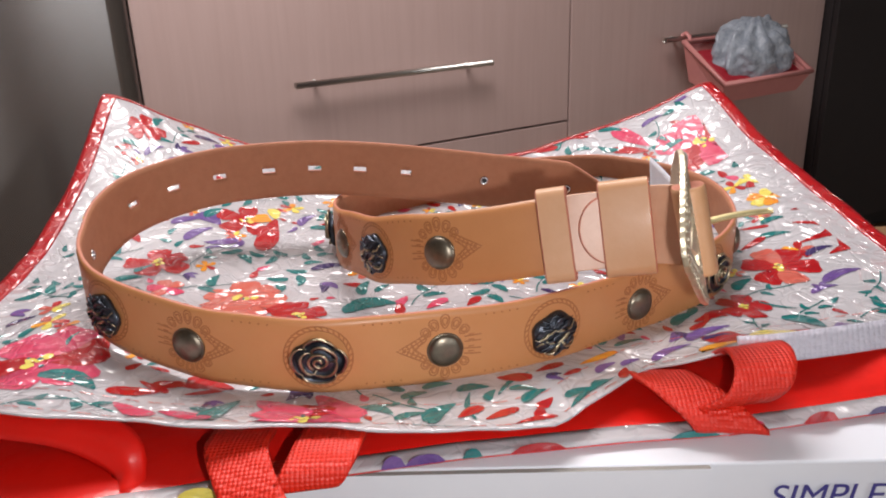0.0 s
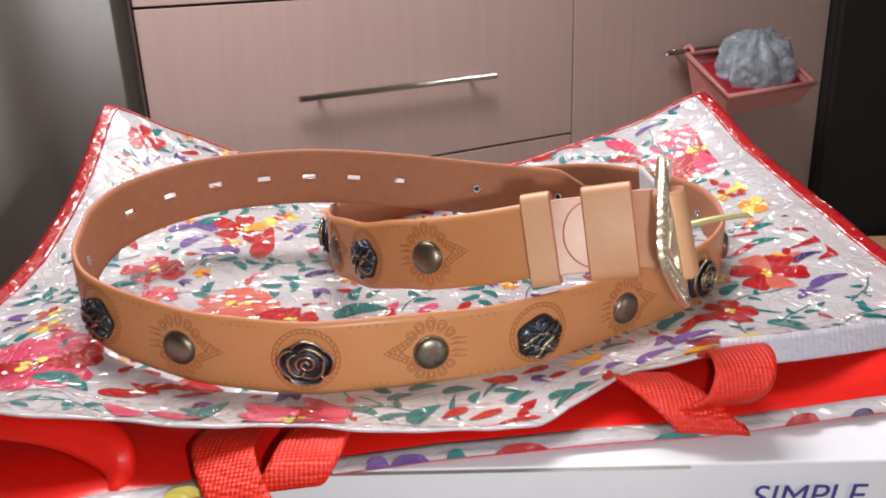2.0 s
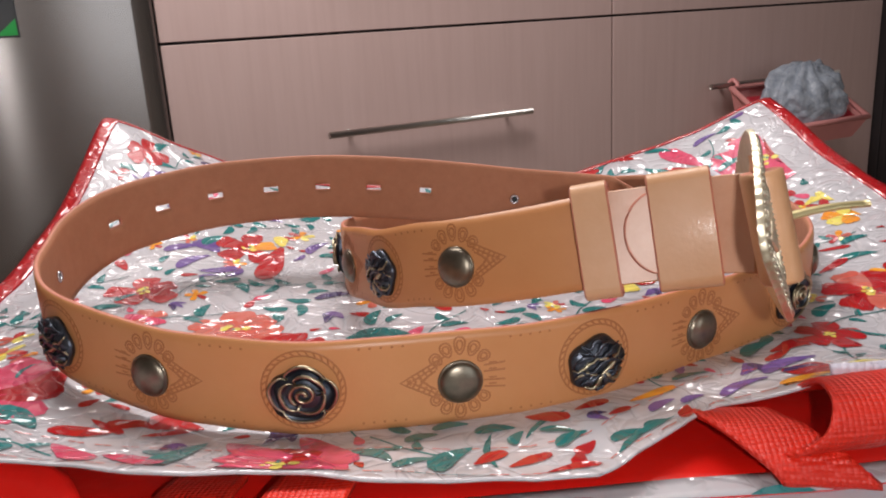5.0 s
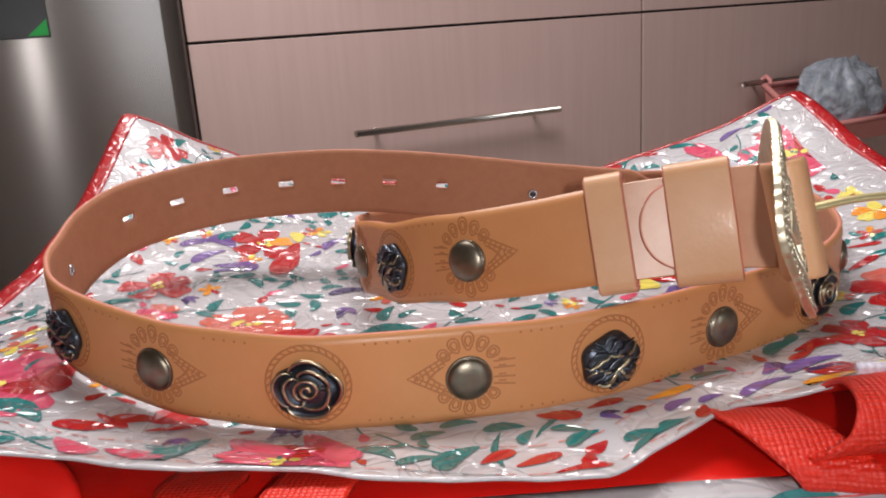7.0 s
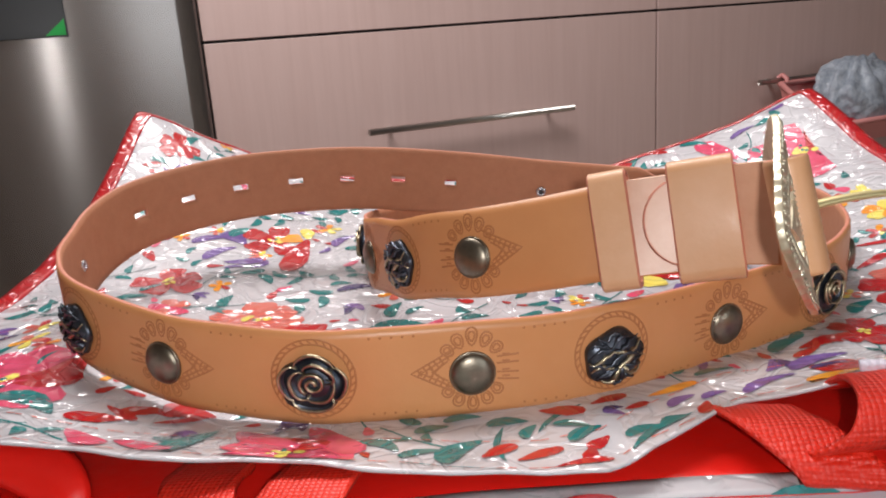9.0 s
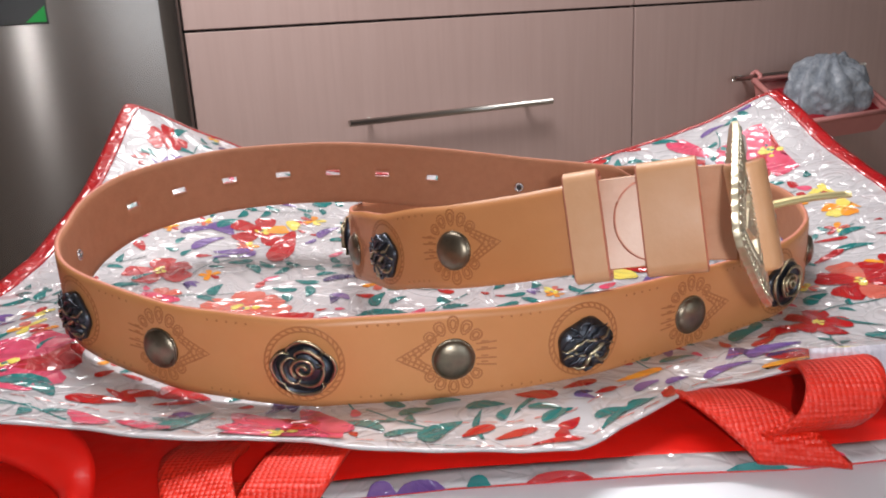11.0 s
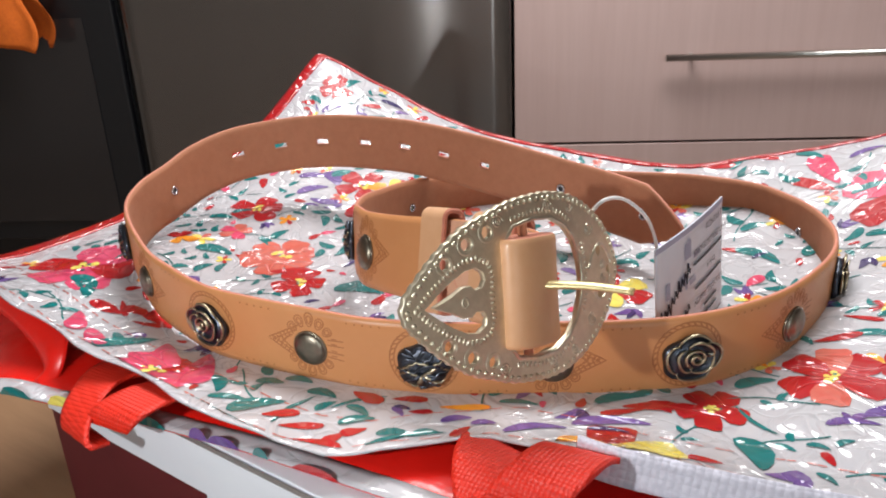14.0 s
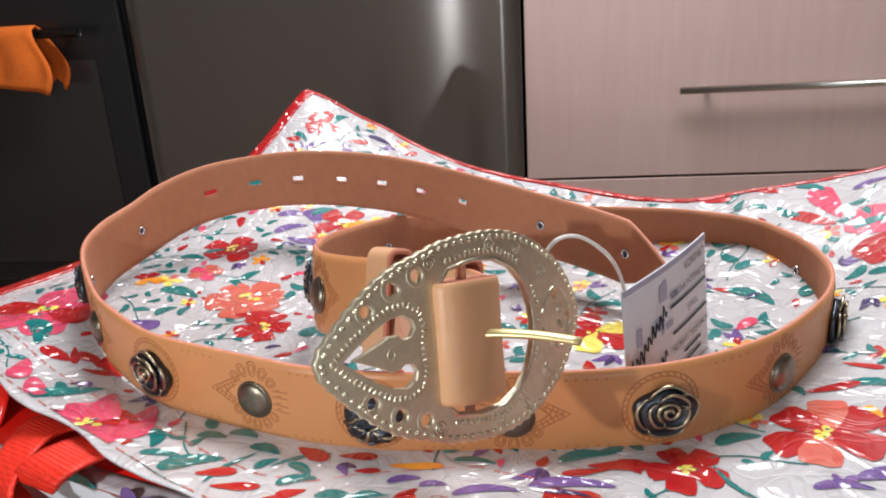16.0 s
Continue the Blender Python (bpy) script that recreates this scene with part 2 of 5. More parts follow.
floor_ob = plain("floor", -3, 3, -1.6, 3.6, ZF - 0.05, ZF, FLOOR, "beige tiled kitchen floor under the table", category="floor")
FLOORBROWN = mat("brown_tile", (0.16, 0.085, 0.05), 0.35, 0, (0.2, 0.11, 0.07), 9)
FLOORCREAM = mat("cream_tile", (0.5, 0.42, 0.34), 0.35, 0, (0.44, 0.36, 0.29), 9)
plain("ceiling", -3, 3, -1.6, 3.6, 2.05, 2.1, WALL, "plain white painted ceiling over the kitchen", category="ceiling")
plain("wall_back", -2.75, 3.2, 0.62, 0.7, ZF, 2.05, WALL, "plain painted wall behind the kitchen units", CAB)
plain("wall_south", -3, 3, -1.68, -1.6, ZF, 2.05, WALL, "plain painted wall behind the viewer")
plain("wall_west", -3.08, -3, -1.6, 3.6, ZF, 2.05, WALL, "plain painted side wall beside the oven")
plain("wall_east", 3, 3.08, -1.6, 3.6, ZF, 2.05, WALL, "plain painted side wall of the kitchen")

# ceiling lamp
cl = empty("ceiling_lamp", (-0.25, 1.2, 2.0))
bm = bmesh.new()
box(bm, -0.9, 0.4, 0.8, 1.6, 2.0, 2.045, bevel=0.008)
part("housing", bm, WALL, cl)
tagged(cl, "flat rectangular white ceiling lamp fixed above the table", "lamp")

# kitchen units
SL, SR, SE = -0.322, 0.831, 1.94
ZB, ZT = 0.215, 0.628


def unit(name, x0, x1, label):
    u = empty(name, CAB @ Vector(((x0 + x1) / 2, 0.3, ZF)))
    bm = bmesh.new()
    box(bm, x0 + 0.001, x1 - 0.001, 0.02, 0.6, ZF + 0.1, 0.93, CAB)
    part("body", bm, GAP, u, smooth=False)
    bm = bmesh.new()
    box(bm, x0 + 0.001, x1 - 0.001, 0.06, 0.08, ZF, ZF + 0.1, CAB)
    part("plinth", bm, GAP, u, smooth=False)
    tagged(u, label, "cabinet")
    return u


def front(u, name, x0, x1, z0, z1, handle=None):
    bm = bmesh.new()
    box(bm, x0 + 0.003, x1 - 0.003, 0, 0.019, z0 + 0.003, z1 - 0.003, CAB, 0.0012)
    p = part(name, bm, OAK, u, smooth=False)
    if handle:
        hx0, hx1, hz = handle
        bm = bmesh.new()
        tube(bm, [CAB @ Vector((hx0, -0.035, hz)), CAB @ Vector((hx1, -0.035, hz))], 0.0075, 12)
        for hx in (hx0 + 0.06, hx1 - 0.06):
            tube(bm, [CAB @ Vector((hx, -0.035, hz)), CAB @ Vector((hx, 0.001, hz))], 0.005, 8)
        h = part("bar_handle", bm, CHROME, p, "brushed steel bar handle")
    return p


u1 = unit("drawer_unit", SL, SR, "pale oak laminate drawer unit with steel bar handles")
front(u1, "drawer_front", SL, SR, ZB, ZT, (0.007, 0.548, 0.41))
front(u1, "drawer_front", SL, SR, ZT, 0.93, (0.007, 0.548, 0.82))
front(u1, "drawer_front", SL, SR, ZF + 0.1, ZB, (0.007, 0.548, -0.02))
u2 = unit("door_unit", SR, SE, "pale oak laminate cupboard with a hanging pink bin")
front(u2, "cabinet_door", SR, SE, ZF + 0.1, ZT, (1.16, 1.70, 0.415))
front(u2, "drawer_front", SR, SE, ZT, 0.93)
bm = bmesh.new()
box(bm, SL - 0.01, SE + 0.01, -0.02, 0.6, 0.932, 0.97, CAB, 0.004)
tagged(part("worktop", bm, DARKWALL, None, smooth=False), "dark stone worktop over the kitchen units", "worktop")

# dark tall panel beside the units
tc = empty("tall_dark_cabinet", CAB @ Vector((SE + 0.5, 0.3, ZF)))
bm = bmesh.new()
box(bm, SE + 0.004, SE + 1.0, -0.028, 0.6, ZF + 0.1, 1.7, CAB, 0.003)
part("body", bm, DARKWALL, tc, smooth=False)
bm = bmesh.new()
box(bm, SE + 0.006, SE + 0.998, -0.05, -0.03, ZF + 0.103, 1.697, CAB, 0.002)
part("door", bm, DARKWALL, tc, smooth=False)
bm = bmesh.new()
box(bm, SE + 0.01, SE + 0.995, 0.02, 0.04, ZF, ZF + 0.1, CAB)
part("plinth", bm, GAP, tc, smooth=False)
tagged(tc, "tall plain dark brown cabinet beside the oak units", "cabinet")

# fridge with a bowed steel door
fr = empty("fridge", CAB @ Vector((-0.8, 0.3, ZF)))
bm = bmesh.new()
box(bm, SL - 0.885, SL - 0.005, 0.02, 0.6, ZF + 0.03, 1.45, CAB, 0.004)
part("body", bm, FSIDE, fr, smooth=False)


def bowed(bm, x0, x1, z0, z1, depth, bow, edge):
    """A door panel, its front bowed across the width with rounded sides."""
    n = 40
    prof = []
    for i in range(n + 1):
        u = i / n
        x = x0 + (x1 - x0) * u
        d = min(u, 1 - u) * (x1 - x0)
        r = 0.0 if d >= edge else edge - math.sqrt(max(0, edge ** 2 - (edge - d) ** 2))
        prof.append((x, -depth - bow * (1 - (2 * u - 1) ** 2) + r))
    lo = [bm.verts.new(CAB @ Vector((x, y, z0))) for x, y in prof]
    hi = [bm.verts.new(CAB @ Vector((x, y, z1))) for x, y in prof]
    for i in range(n):
        bm.faces.new((lo[i], lo[i + 1], hi[i + 1], hi[i]))
    ring = prof + [(x1, 0.018), (x0, 0.018)]
    for z in (z0, z1):
        bm.faces.new([bm.verts.new(CAB @ Vector((x, y, z))) for x, y in ring])
    for x, y in (prof[0], prof[-1]):
        bm.faces.new([bm.verts.new(CAB @ Vector(p)) for p in ((x, y, z0), (x, 0.018, z0), (x, 0.018, z1), (x, y, z1))])
    bmesh.ops.recalc_face_normals(bm, faces=bm.faces[:])


bm = bmesh.new()
bowed(bm, SL - 0.885, SL - 0.004, ZF + 0.06, 0.98, 0.035, 0.007, 0.022)
fd = part("door", bm, FRIDGE, fr, "bowed brushed stainless steel door")
bm = bmesh.new()
bowed(bm, SL - 0.885, SL - 0.004, 0.99, 1.44, 0.035, 0.007, 0.022)
part("door", bm, FRIDGE, fr)
tagged(fr, "stainless steel fridge with a bowed glossy door", "fridge")

# black magnet with a green corner on the fridge door
mg = empty("fridge_magnet", CAB @ Vector((-0.635, -0.045, 0.70)))
bm = bmesh.new()
box(bm, -0.71, -0.566, -0.0475, -0.0425, 0.657, 0.80, CAB, 0.002)
part("plate", bm, BLACK, mg, smooth=False)
bm = bmesh.new()
for dy in (-0.0482, -0.0477):
    bm.faces.new([bm.verts.new(CAB @ Vector(p)) for p in ((-0.605, dy, 0.661), (-0.570, dy, 0.661), (-0.570, dy, 0.69))])
part("green_corner", bm, mat("green_print", (0.01, 0.3, 0.05), 0.5), mg, "bright green corner", smooth=False)
tagged(mg, "black rectangular magnet with green corner on the fridge", "magnet")

# oven with a towel on its rail
OV = SL - 1.54
ov = empty("oven", CAB @ Vector((OV, 0.3, ZF)))
bm = bmesh.new()
box(bm, OV - 0.3, OV + 0.648, 0.0, 0.6, ZF, 0.95, CAB, 0.003)
part("body", bm, BLACK, ov, smooth=False)
bm = bmesh.new()
box(bm, OV - 0.29, OV + 0.645, -0.025, -0.002, 0.0, 0.70, CAB, 0.004)
od = part("oven_door", bm, BLACK, ov, smooth=False)
bm = bmesh.new()
box(bm, OV - 0.2, OV + 0.572, -0.029, -0.026, 0.05, 0.535, CAB)
part("door_glass", bm, GLASSB, od, "dark smoked glass", smooth=False)
bm = bmesh.new()
tube(bm, [CAB @ Vector((OV - 0.2, -0.07, 0.60)), CAB @ Vector((OV + 0.57, -0.07, 0.60))], 0.011, 10)
for hx in (OV - 0.15, OV + 0.53):
    tube(bm, [CAB @ Vector((hx, -0.07, 0.60)), CAB @ Vector((hx, -0.02, 0.60))], 0.008, 8)
part("rail", bm, BLACK, od)
tagged(ov, "black built-in oven with a dark glass door", "oven")


def towel():
    bm = bmesh.new()
    rows = []
    n, m = 28, 26
    for j in range(m + 1):
        v = j / m
        row = []
        for i in range(n + 1):
            u = i / n
            x = OV + 0.07 + 0.42 * u + 0.02 * math.sin(v * 9)
            w = 0.012 * math.sin(u * 15 + v * 2) * min(1, abs(v - 0.5) * 3)
            a = (v - 0.5) * 2
            if abs(a) < 0.12:
                ang = a / 0.12 * math.pi / 2
                y, z = -0.07 + 0.016 * math.sin(ang) * -1, 0.60 + 0.016 * math.cos(ang)
            else:
                d = (abs(a) - 0.12) * (0.10 + 0.05 * u)
                y, z = -0.07 - math.copysign(0.016 + d * 0.12, a) - abs(w) * math.copysign(1, a), 0.60 - d - 0.010 * math.sin(u * 6)
            row.append(bm.verts.new(CAB @ Vector((x, y, z))))
        rows.append(row)
    for j in range(m):
        for i in range(n):
            bm.faces.new((rows[j][i], rows[j][i + 1], rows[j + 1][i + 1], rows[j + 1][i]))
    ob = part("towel", bm, TOWEL, None)
    so = ob.modifiers.new("thick", "SOLIDIFY")
    so.thickness = 0.004
    tagged(ob, "orange cloth towel hung over the black oven rail", "towel")


towel()


# pink bin hung on the cupboard handle
def pink_bin():
    e = empty("hanging_bin", CAB @ Vector((1.43, -0.13, 0.245)))
    bm = bmesh.new()
    x0, x1 = 1.225, 1.61
    o = [(x0, -0.21, 0.30), (x1, -0.21, 0.30), (x1, -0.05, 0.405), (x0, -0.05, 0.405)]
    b = [(x0 + 0.03, -0.185, 0.245), (x1 - 0.03, -0.185, 0.245), (x1 - 0.03, -0.055, 0.29), (x0 + 0.03, -0.055, 0.29)]
    V = [bm.verts.new(CAB @ Vector(p)) for p in o + b]
    for i in range(4):
        bm.faces.new((V[i], V[(i + 1) % 4], V[4 + (i + 1) % 4], V[4 + i]))
    bm.faces.new(V[4:])
    bin_ = part("tub", bm, PINKPL, e, smooth=False)
    so = bin_.modifiers.new("thick", "SOLIDIFY")
    so.thickness = 0.004
    bm = bmesh.new()
    tube(bm, [CAB @ Vector(p) for p in o], 0.011, 8, closed=True, flat=0.8)
    part("rim", bm, PINKPL, e)
    for hx in (x0 + 0.02, x1 - 0.02):
        bm = bmesh.new()
        tube(bm, [CAB @ Vector(p) for p in ((hx, -0.052, 0.40), (hx, -0.05, 0.42), (hx, -0.035, 0.429), (hx, -0.02, 0.42))], 0.007, 6)
        part("hook", bm, PINKPL, e)
    bm = bmesh.new()
    box(bm, x0 + 0.03, x1 - 0.03, -0.072, 0.072, -0.012, 0.012, CAB @ pose(0, -0.128, 0.332, 33, 0, 0), 0.004)
    part("liner", bm, CRIMSON, e, smooth=False)
    tagged(e, "pink plastic bin hanging from the cupboard door handle", "bin")
    bm = bmesh.new()
    bmesh.ops.create_icosphere(bm, subdivisions=5, radius=1)
    for v in bm.verts:
        c = v.co.copy()
        ang = math.atan2(c.y, c.x)
        fold = 0.1 * math.sin(ang * 11 + c.z * 3) * (0.4 + 0.6 * max(0, c.z)) + 0.16 * noise.noise(c * 2.2) + 0.06 * noise.noise(c * 6)
        v.co = CAB @ Vector((1.43 + c.x * 0.15 * (1 + fold), -0.135 + c.y * 0.075 * (1 + fold), 0.365 + max(c.z, -0.4) * 0.095 * (1 + fold) + 0.05 * c.y * 0.6))
    tagged(part("polythene_bag", bm, POLY, None), "crumpled clear polythene bag resting in the pink bin", "bag")


pink_bin()

# table and box
tb = empty("table", (0.1, 0.55, ZF))
bm = bmesh.new()
box(bm, -0.45, 0.75, 0.2, 1.1, 0.275, 0.305, bevel=0.004)
part("tabletop", bm, WOOD, tb, smooth=False)
for x, y in ((-0.42, 0.23), (0.69, 0.23), (-0.42, 1.04), (0.69, 1.04)):
    bm = bmesh.new()
    box(bm, x, x + 0.04, y, y + 0.04, ZF, 0.275, bevel=0.003)
    part("leg", bm, WOOD, tb, smooth=False)
tagged(tb, "brown wooden kitchen table carrying a cardboard box", "table")

BX0, BX1, BY0, BY1, BZ = -0.185, 0.31, 0.345, 0.74, 0.455
bxo = empty("cardboard_box", ((BX0 + BX1) / 2, (BY0 + BY1) / 2, 0.305))
bm = bmesh.new()
box(bm, BX0, BX1, BY0, BY1, 0.306, BZ, bevel=0.0015)
part("carton", bm, CARD, bxo, "white card carton", smooth=False)
bm = bmesh.new()
box(bm, BX0 - 0.0012, -0.03, BY0 - 0.0012, BY1, 0.307, BZ - 0.001)
part("maroon_panel", bm, MAROON, bxo, "maroon printed end of the carton", smooth=False)
bm = bmesh.new()


def flap(bm, x0, x1, z0, z1, r, y0, y1):
    pts = [(x0, z1), (x0, z0)]
    for k in range(9):
        a = -math.pi / 2 + k / 8 * math.pi / 2
        pts.append((x1 - r + r * math.cos(a), z0 + r + r * math.sin(a)))
    pts.append((x1, z1))
    A = [bm.verts.new((x, y0, z)) for x, z in pts]
    B = [bm.verts.new((x, y1, z)) for x, z in pts]
    bm.faces.new(A)
    bm.faces.new(B[::-1])
    for i in range(len(pts)):
        f = bm.faces.new((A[i], B[i], B[(i + 1) % len(pts)], A[(i + 1) % len(pts)]))
        f.material_index = 1


flap(bm, BX0 + 0.002, 0.137, 0.4225, BZ, 0.013, BY0 - 0.0045, BY0 - 0.0014)
bmesh.ops.recalc_face_normals(bm, faces=bm.faces[:])
part("tuck_flap", bm, [CARD, CARDCUT], bxo, "white tuck flap with a rounded corner", smooth=False)


def text(name, words, size, m, material, parent, thick=0.0001):
    cu = bpy.data.curves.new(name, "FONT")
    cu.body, cu.size, cu.extrude = words, size, thick
    cu.shear = 0.15 if name == "slogan" else 0.0
    tmp = bpy.data.objects.new(name + "_src", cu)
    scene.collection.objects.link(tmp)
    bpy.context.view_layer.update()
    me = bpy.data.meshes.new_from_object(tmp.evaluated_get(bpy.context.evaluated_depsgraph_get()))
    bpy.data.objects.remove(tmp)
    me.transform(m)
    me.materials.clear()
    me.materials.append(material)
    ob = new(name, me)
    ob.parent = parent
    ob.matrix_parent_inverse = Matrix.Translation(parent.location).inverted() if parent.type == "EMPTY" else parent.matrix_world.inverted()
    return ob


text("slogan", "SIMPLE", 0.0195, pose(0.169, BY0 - 0.0016, 0.4285, 90, 0, 0), INK, bxo)
tagged(bxo, "white and maroon cardboard box under the floral bag", "box")

# ---- floral bag ----
LIPX = (-0.33, -0.25, -0.20, -0.15, -0.10, -0.05, 0.0, 0.035, 0.06, 0.08, 0.12, 0.145, 0.176, 0.21, 0.25, 0.38)
LIPY = (0.350, 0.346, 0.344, 0.340, 0.339, 0.339, 0.340, 0.344, 0.354, 0.374, 0.403, 0.407, 0.409, 0.414, 0.432, 0.465)
BACX = (-0.33, -0.307, -0.24, -0.16, -0.08, 0.0, 0.08, 0.15, 0.20, 0.28)
BACY = (0.748, 0.753, 0.792, 0.806, 0.797, 0.79, 0.788, 0.812, 0.82, 0.838)


def sheet(x, y):
    """Height of the upper bag panel."""
    z = 0.4725 + 0.009 * soft((y - 0.45) / 0.3) * soft((0.08 - x) / 0.2) + 0.008 * soft((-x - 0.1) / 0.15) + 0.007 * bump_fn(x, y, -0.21, 0.46, 0.06, 0.07)
    z += 0.091 * peak_fn(x, y, -0.312, 0.756, 0.10, 0.105) + 0.082 * peak_fn(x, y, 0.277, 0.842, 0.15, 0.12)
    z += 0.02 * bump_fn(x, y, 0.0, 0.81, 0.22, 0.06) + 0.022 * soft((x - 0.2) / 0.1) * bump_fn(0, y, 0, 0.68, 1, 0.13)
    z += 0.028 * bump_fn(x, y, 0.21, 0.385, 0.065, 0.05) + 0.016 * bump_fn(x, y, -0.10, 0.33, 0.13, 0.035) + 0.014 * bump_fn(x, y, -0.27, 0.335, 0.10, 0.05)
    q = Vector((x, y, 0))
    z += 0.0016 * noise.noise(q * 22) + 0.0006 * noise.noise(q * 50 + Vector((3, 1, 0)))
    return z


def xlr(v):
    return -0.312, 0.36 - 0.085 * v


bag = empty("floral_bag", (0, 0.58, BZ))
NU, NV = 260, 190


def strip(u0, u1, v0, v1, nu, nv, dz=0.0, height=None):
    bm = bmesh.new()
    rows = []
    for j in range(nv + 1):
        v = v0 + (v1 - v0) * j / nv
        a, b = xlr(v)
        row = []
        for i in range(nu + 1):
            u = u0 + (u1 - u0) * i / nu
            x = a + (b - a) * u
            y = np.interp(x, LIPX, LIPY) * (1 - v) + np.interp(x, BACX, BACY) * v
            y += 0.0025 * math.sin(x * 70) * (1 - v) ** 4
            row.append(bm.verts.new((x, y, sheet(x, y) + dz)))
        rows.append(row)
    for j in range(nv):
        for i in range(nu):
            bm.faces.new((rows[j][i], rows[j][i + 1], rows[j + 1][i + 1], rows[j + 1][i]))
    return bm


up = part("upper_panel", strip(0, 1, 0, 1, NU, NV), BAGW, bag, "white glossy film panel with a floral print")
so = up.modifiers.new("thick", "SOLIDIFY")
so.thickness, so.offset = 0.0012, -1
for u0, u1 in ((-0.003, 0.019), (0.983, 1.004)):
    tr = part("red_binding", strip(u0, u1, 0, 1, 4, 80, 0.0012), RED, bag, "red bound edge")
    so = tr.modifiers.new("thick", "SOLIDIFY")
    so.thickness, so.offset = 0.002, -1
bk = part("back_binding", strip(0, 1, 0.99, 1.004, 120, 2, 0.001), RED, bag)
so = bk.modifiers.new("thick", "SOLIDIFY")
so.thickness, so.offset = 0.002, -1


def lower_front(x):
    return np.interp(x, (-0.34, -0.2, -0.136, -0.071, 0.008, 0.097, 0.156, 0.246, 0.42), (0.288, 0.303, 0.318, 0.336, 0.352, 0.364, 0.369, 0.387, 0.41))


def lower(v0, v1, dz, nu=120, nv=8):
    bm = bmesh.new()
    rows = []
    for j in range(nv + 1):
        v = v0 + (v1 - v0) * j / nv
        row = []
        for i in range(nu + 1):
            x = -0.34 + 0.74 * i / nu
            y = lower_front(x) + v
            z = 0.4585 + dz + 0.0025 * (1 + noise.noise(Vector((x * 14, y * 20, 5)))) * soft(v / 0.02)
            z += 0.008 * soft((x - 0.19) / 0.1) * soft(v / 0.03) - 0.022 * soft((-x - 0.15) / 0.1) * (1 - soft(v / 0.09))
            z += 0.010 * bump_fn(x, y, -0.22, 0.335, 0.05, 0.025)
            row.append(bm.verts.new((x, y, z)))
        rows.append(row)
    for j in range(nv):
        for i in range(nu):
            bm.faces.new((rows[j][i], rows[j][i + 1], rows[j + 1][i + 1], rows[j + 1][i]))
    return bm


lo = part("lower_panel", lower(-0.004, 0.20, 0.0, 120, 12), REDFILM, bag, "glossy red lining of the lower panel")
so = lo.modifiers.new("thick", "SOLIDIFY")
so.thickness, so.offset = 0.001, -1


# ---- leather belt ----
# course of the belt from the buckle to the tip: x, y, height of the middle, lean of the top edge
COURSE = [(0.1385, 0.418, 0.557, 0.006), (0.125, 0.4275, 0.5545, 0.006), (0.110, 0.434, 0.551, 0.006), (0.0698, 0.4390, 0.5455, 0.007), (0.036, 0.4475, 0.538, 0.006),
          (0.003, 0.459, 0.531, 0.004), (-0.018, 0.474, 0.526, 0.002), (-0.039, 0.495, 0.518, 0.001), (-0.056, 0.522, 0.513, 0.0), (-0.072, 0.556, 0.505, 0), (-0.081, 0.60, 0.498, 0),
          (-0.076, 0.645, 0.491, 0), (-0.045, 0.688, 0.488, 0), (0.005, 0.715, 0.489, 0), (0.058, 0.729, 0.491, 0), (0.10, 0.736, 0.493, 0), (0.146, 0.734, 0.494, 0),
          (0.178, 0.716, 0.494, 0), (0.201, 0.692, 0.494, 0), (0.218, 0.66, 0.494, 0), (0.224, 0.62, 0.494, 0), (0.217, 0.567, 0.494, 0),
          (0.202, 0.531, 0.494, 0), (0.1815, 0.502, 0.494, 0), (0.155, 0.481, 0.493, 0), (0.1245, 0.4615, 0.4925, 0), (0.096, 0.442, 0.493, 0), (0.0675, 0.426, 0.493, 0), (0.036, 0.413, 0.493, 0),
          (0.005, 0.405, 0.494, 0), (-0.03, 0.397, 0.495, 0), (-0.0655, 0.392, 0.496, 0), (-0.103, 0.395, 0.499, 0), (-0.138, 0.403, 0.502, 0), (-0.192, 0.4285, 0.510, 0),
          (-0.217, 0.458, 0.516, 0), (-0.228, 0.493, 0.521, 0), (-0.2295, 0.523, 0.529, 0), (-0.2205, 0.554, 0.5355, 0), (-0.1995, 0.584, 0.5386, 0), (-0.1686, 0.6035, 0.5412, 0),
          (-0.1343, 0.6167, 0.5412, 0), (-0.0985, 0.6253, 0.54, 0), (-0.062, 0.6291, 0.537, 0), (-0.0262, 0.6317, 0.5326, 0), (0.004, 0.634, 0.528, 0), (0.0367, 0.6371, 0.5226, 0),
          (0.07, 0.637, 0.5185, 0), (0.103, 0.631, 0.5155, 0), (0.135, 0.618, 0.513, 0)]
STEP, HALF, THICK = 0.002, 0.0221, 0.0034
LINE = spline(COURSE, STEP)
NS = len(LINE)


def frame_at(s):
    """Place, direction, outward normal and up across the belt at the length s."""
    i = min(max(s / STEP, 0), NS - 1.001)
    k = int(i)
    f = i - k
    p = LINE[k] * (1 - f) + LINE[k + 1] * f
    a, b = LINE[max(0, k - 3)], LINE[min(NS - 1, k + 4)]
    t = Vector((b[0] - a[0], b[1] - a[1], b[2] - a[2])).normalized()
    flat = Vector((-t.y, t.x, 0)).normalized()
    upv = (Vector((0, 0, 1)) - t * t.z).normalized()
    upv = (upv * HALF - flat * p[3]).normalized()
    return Vector(p[:3]), t, t.cross(upv).normalized() * -1, upv


def on_belt(s, w, d=0.0):
    """A place on the belt: s along it, w across, d out from the finished face."""
    p, t, n, upv = frame_at(s)
    return p + upv * w + n * (THICK / 2 + d)


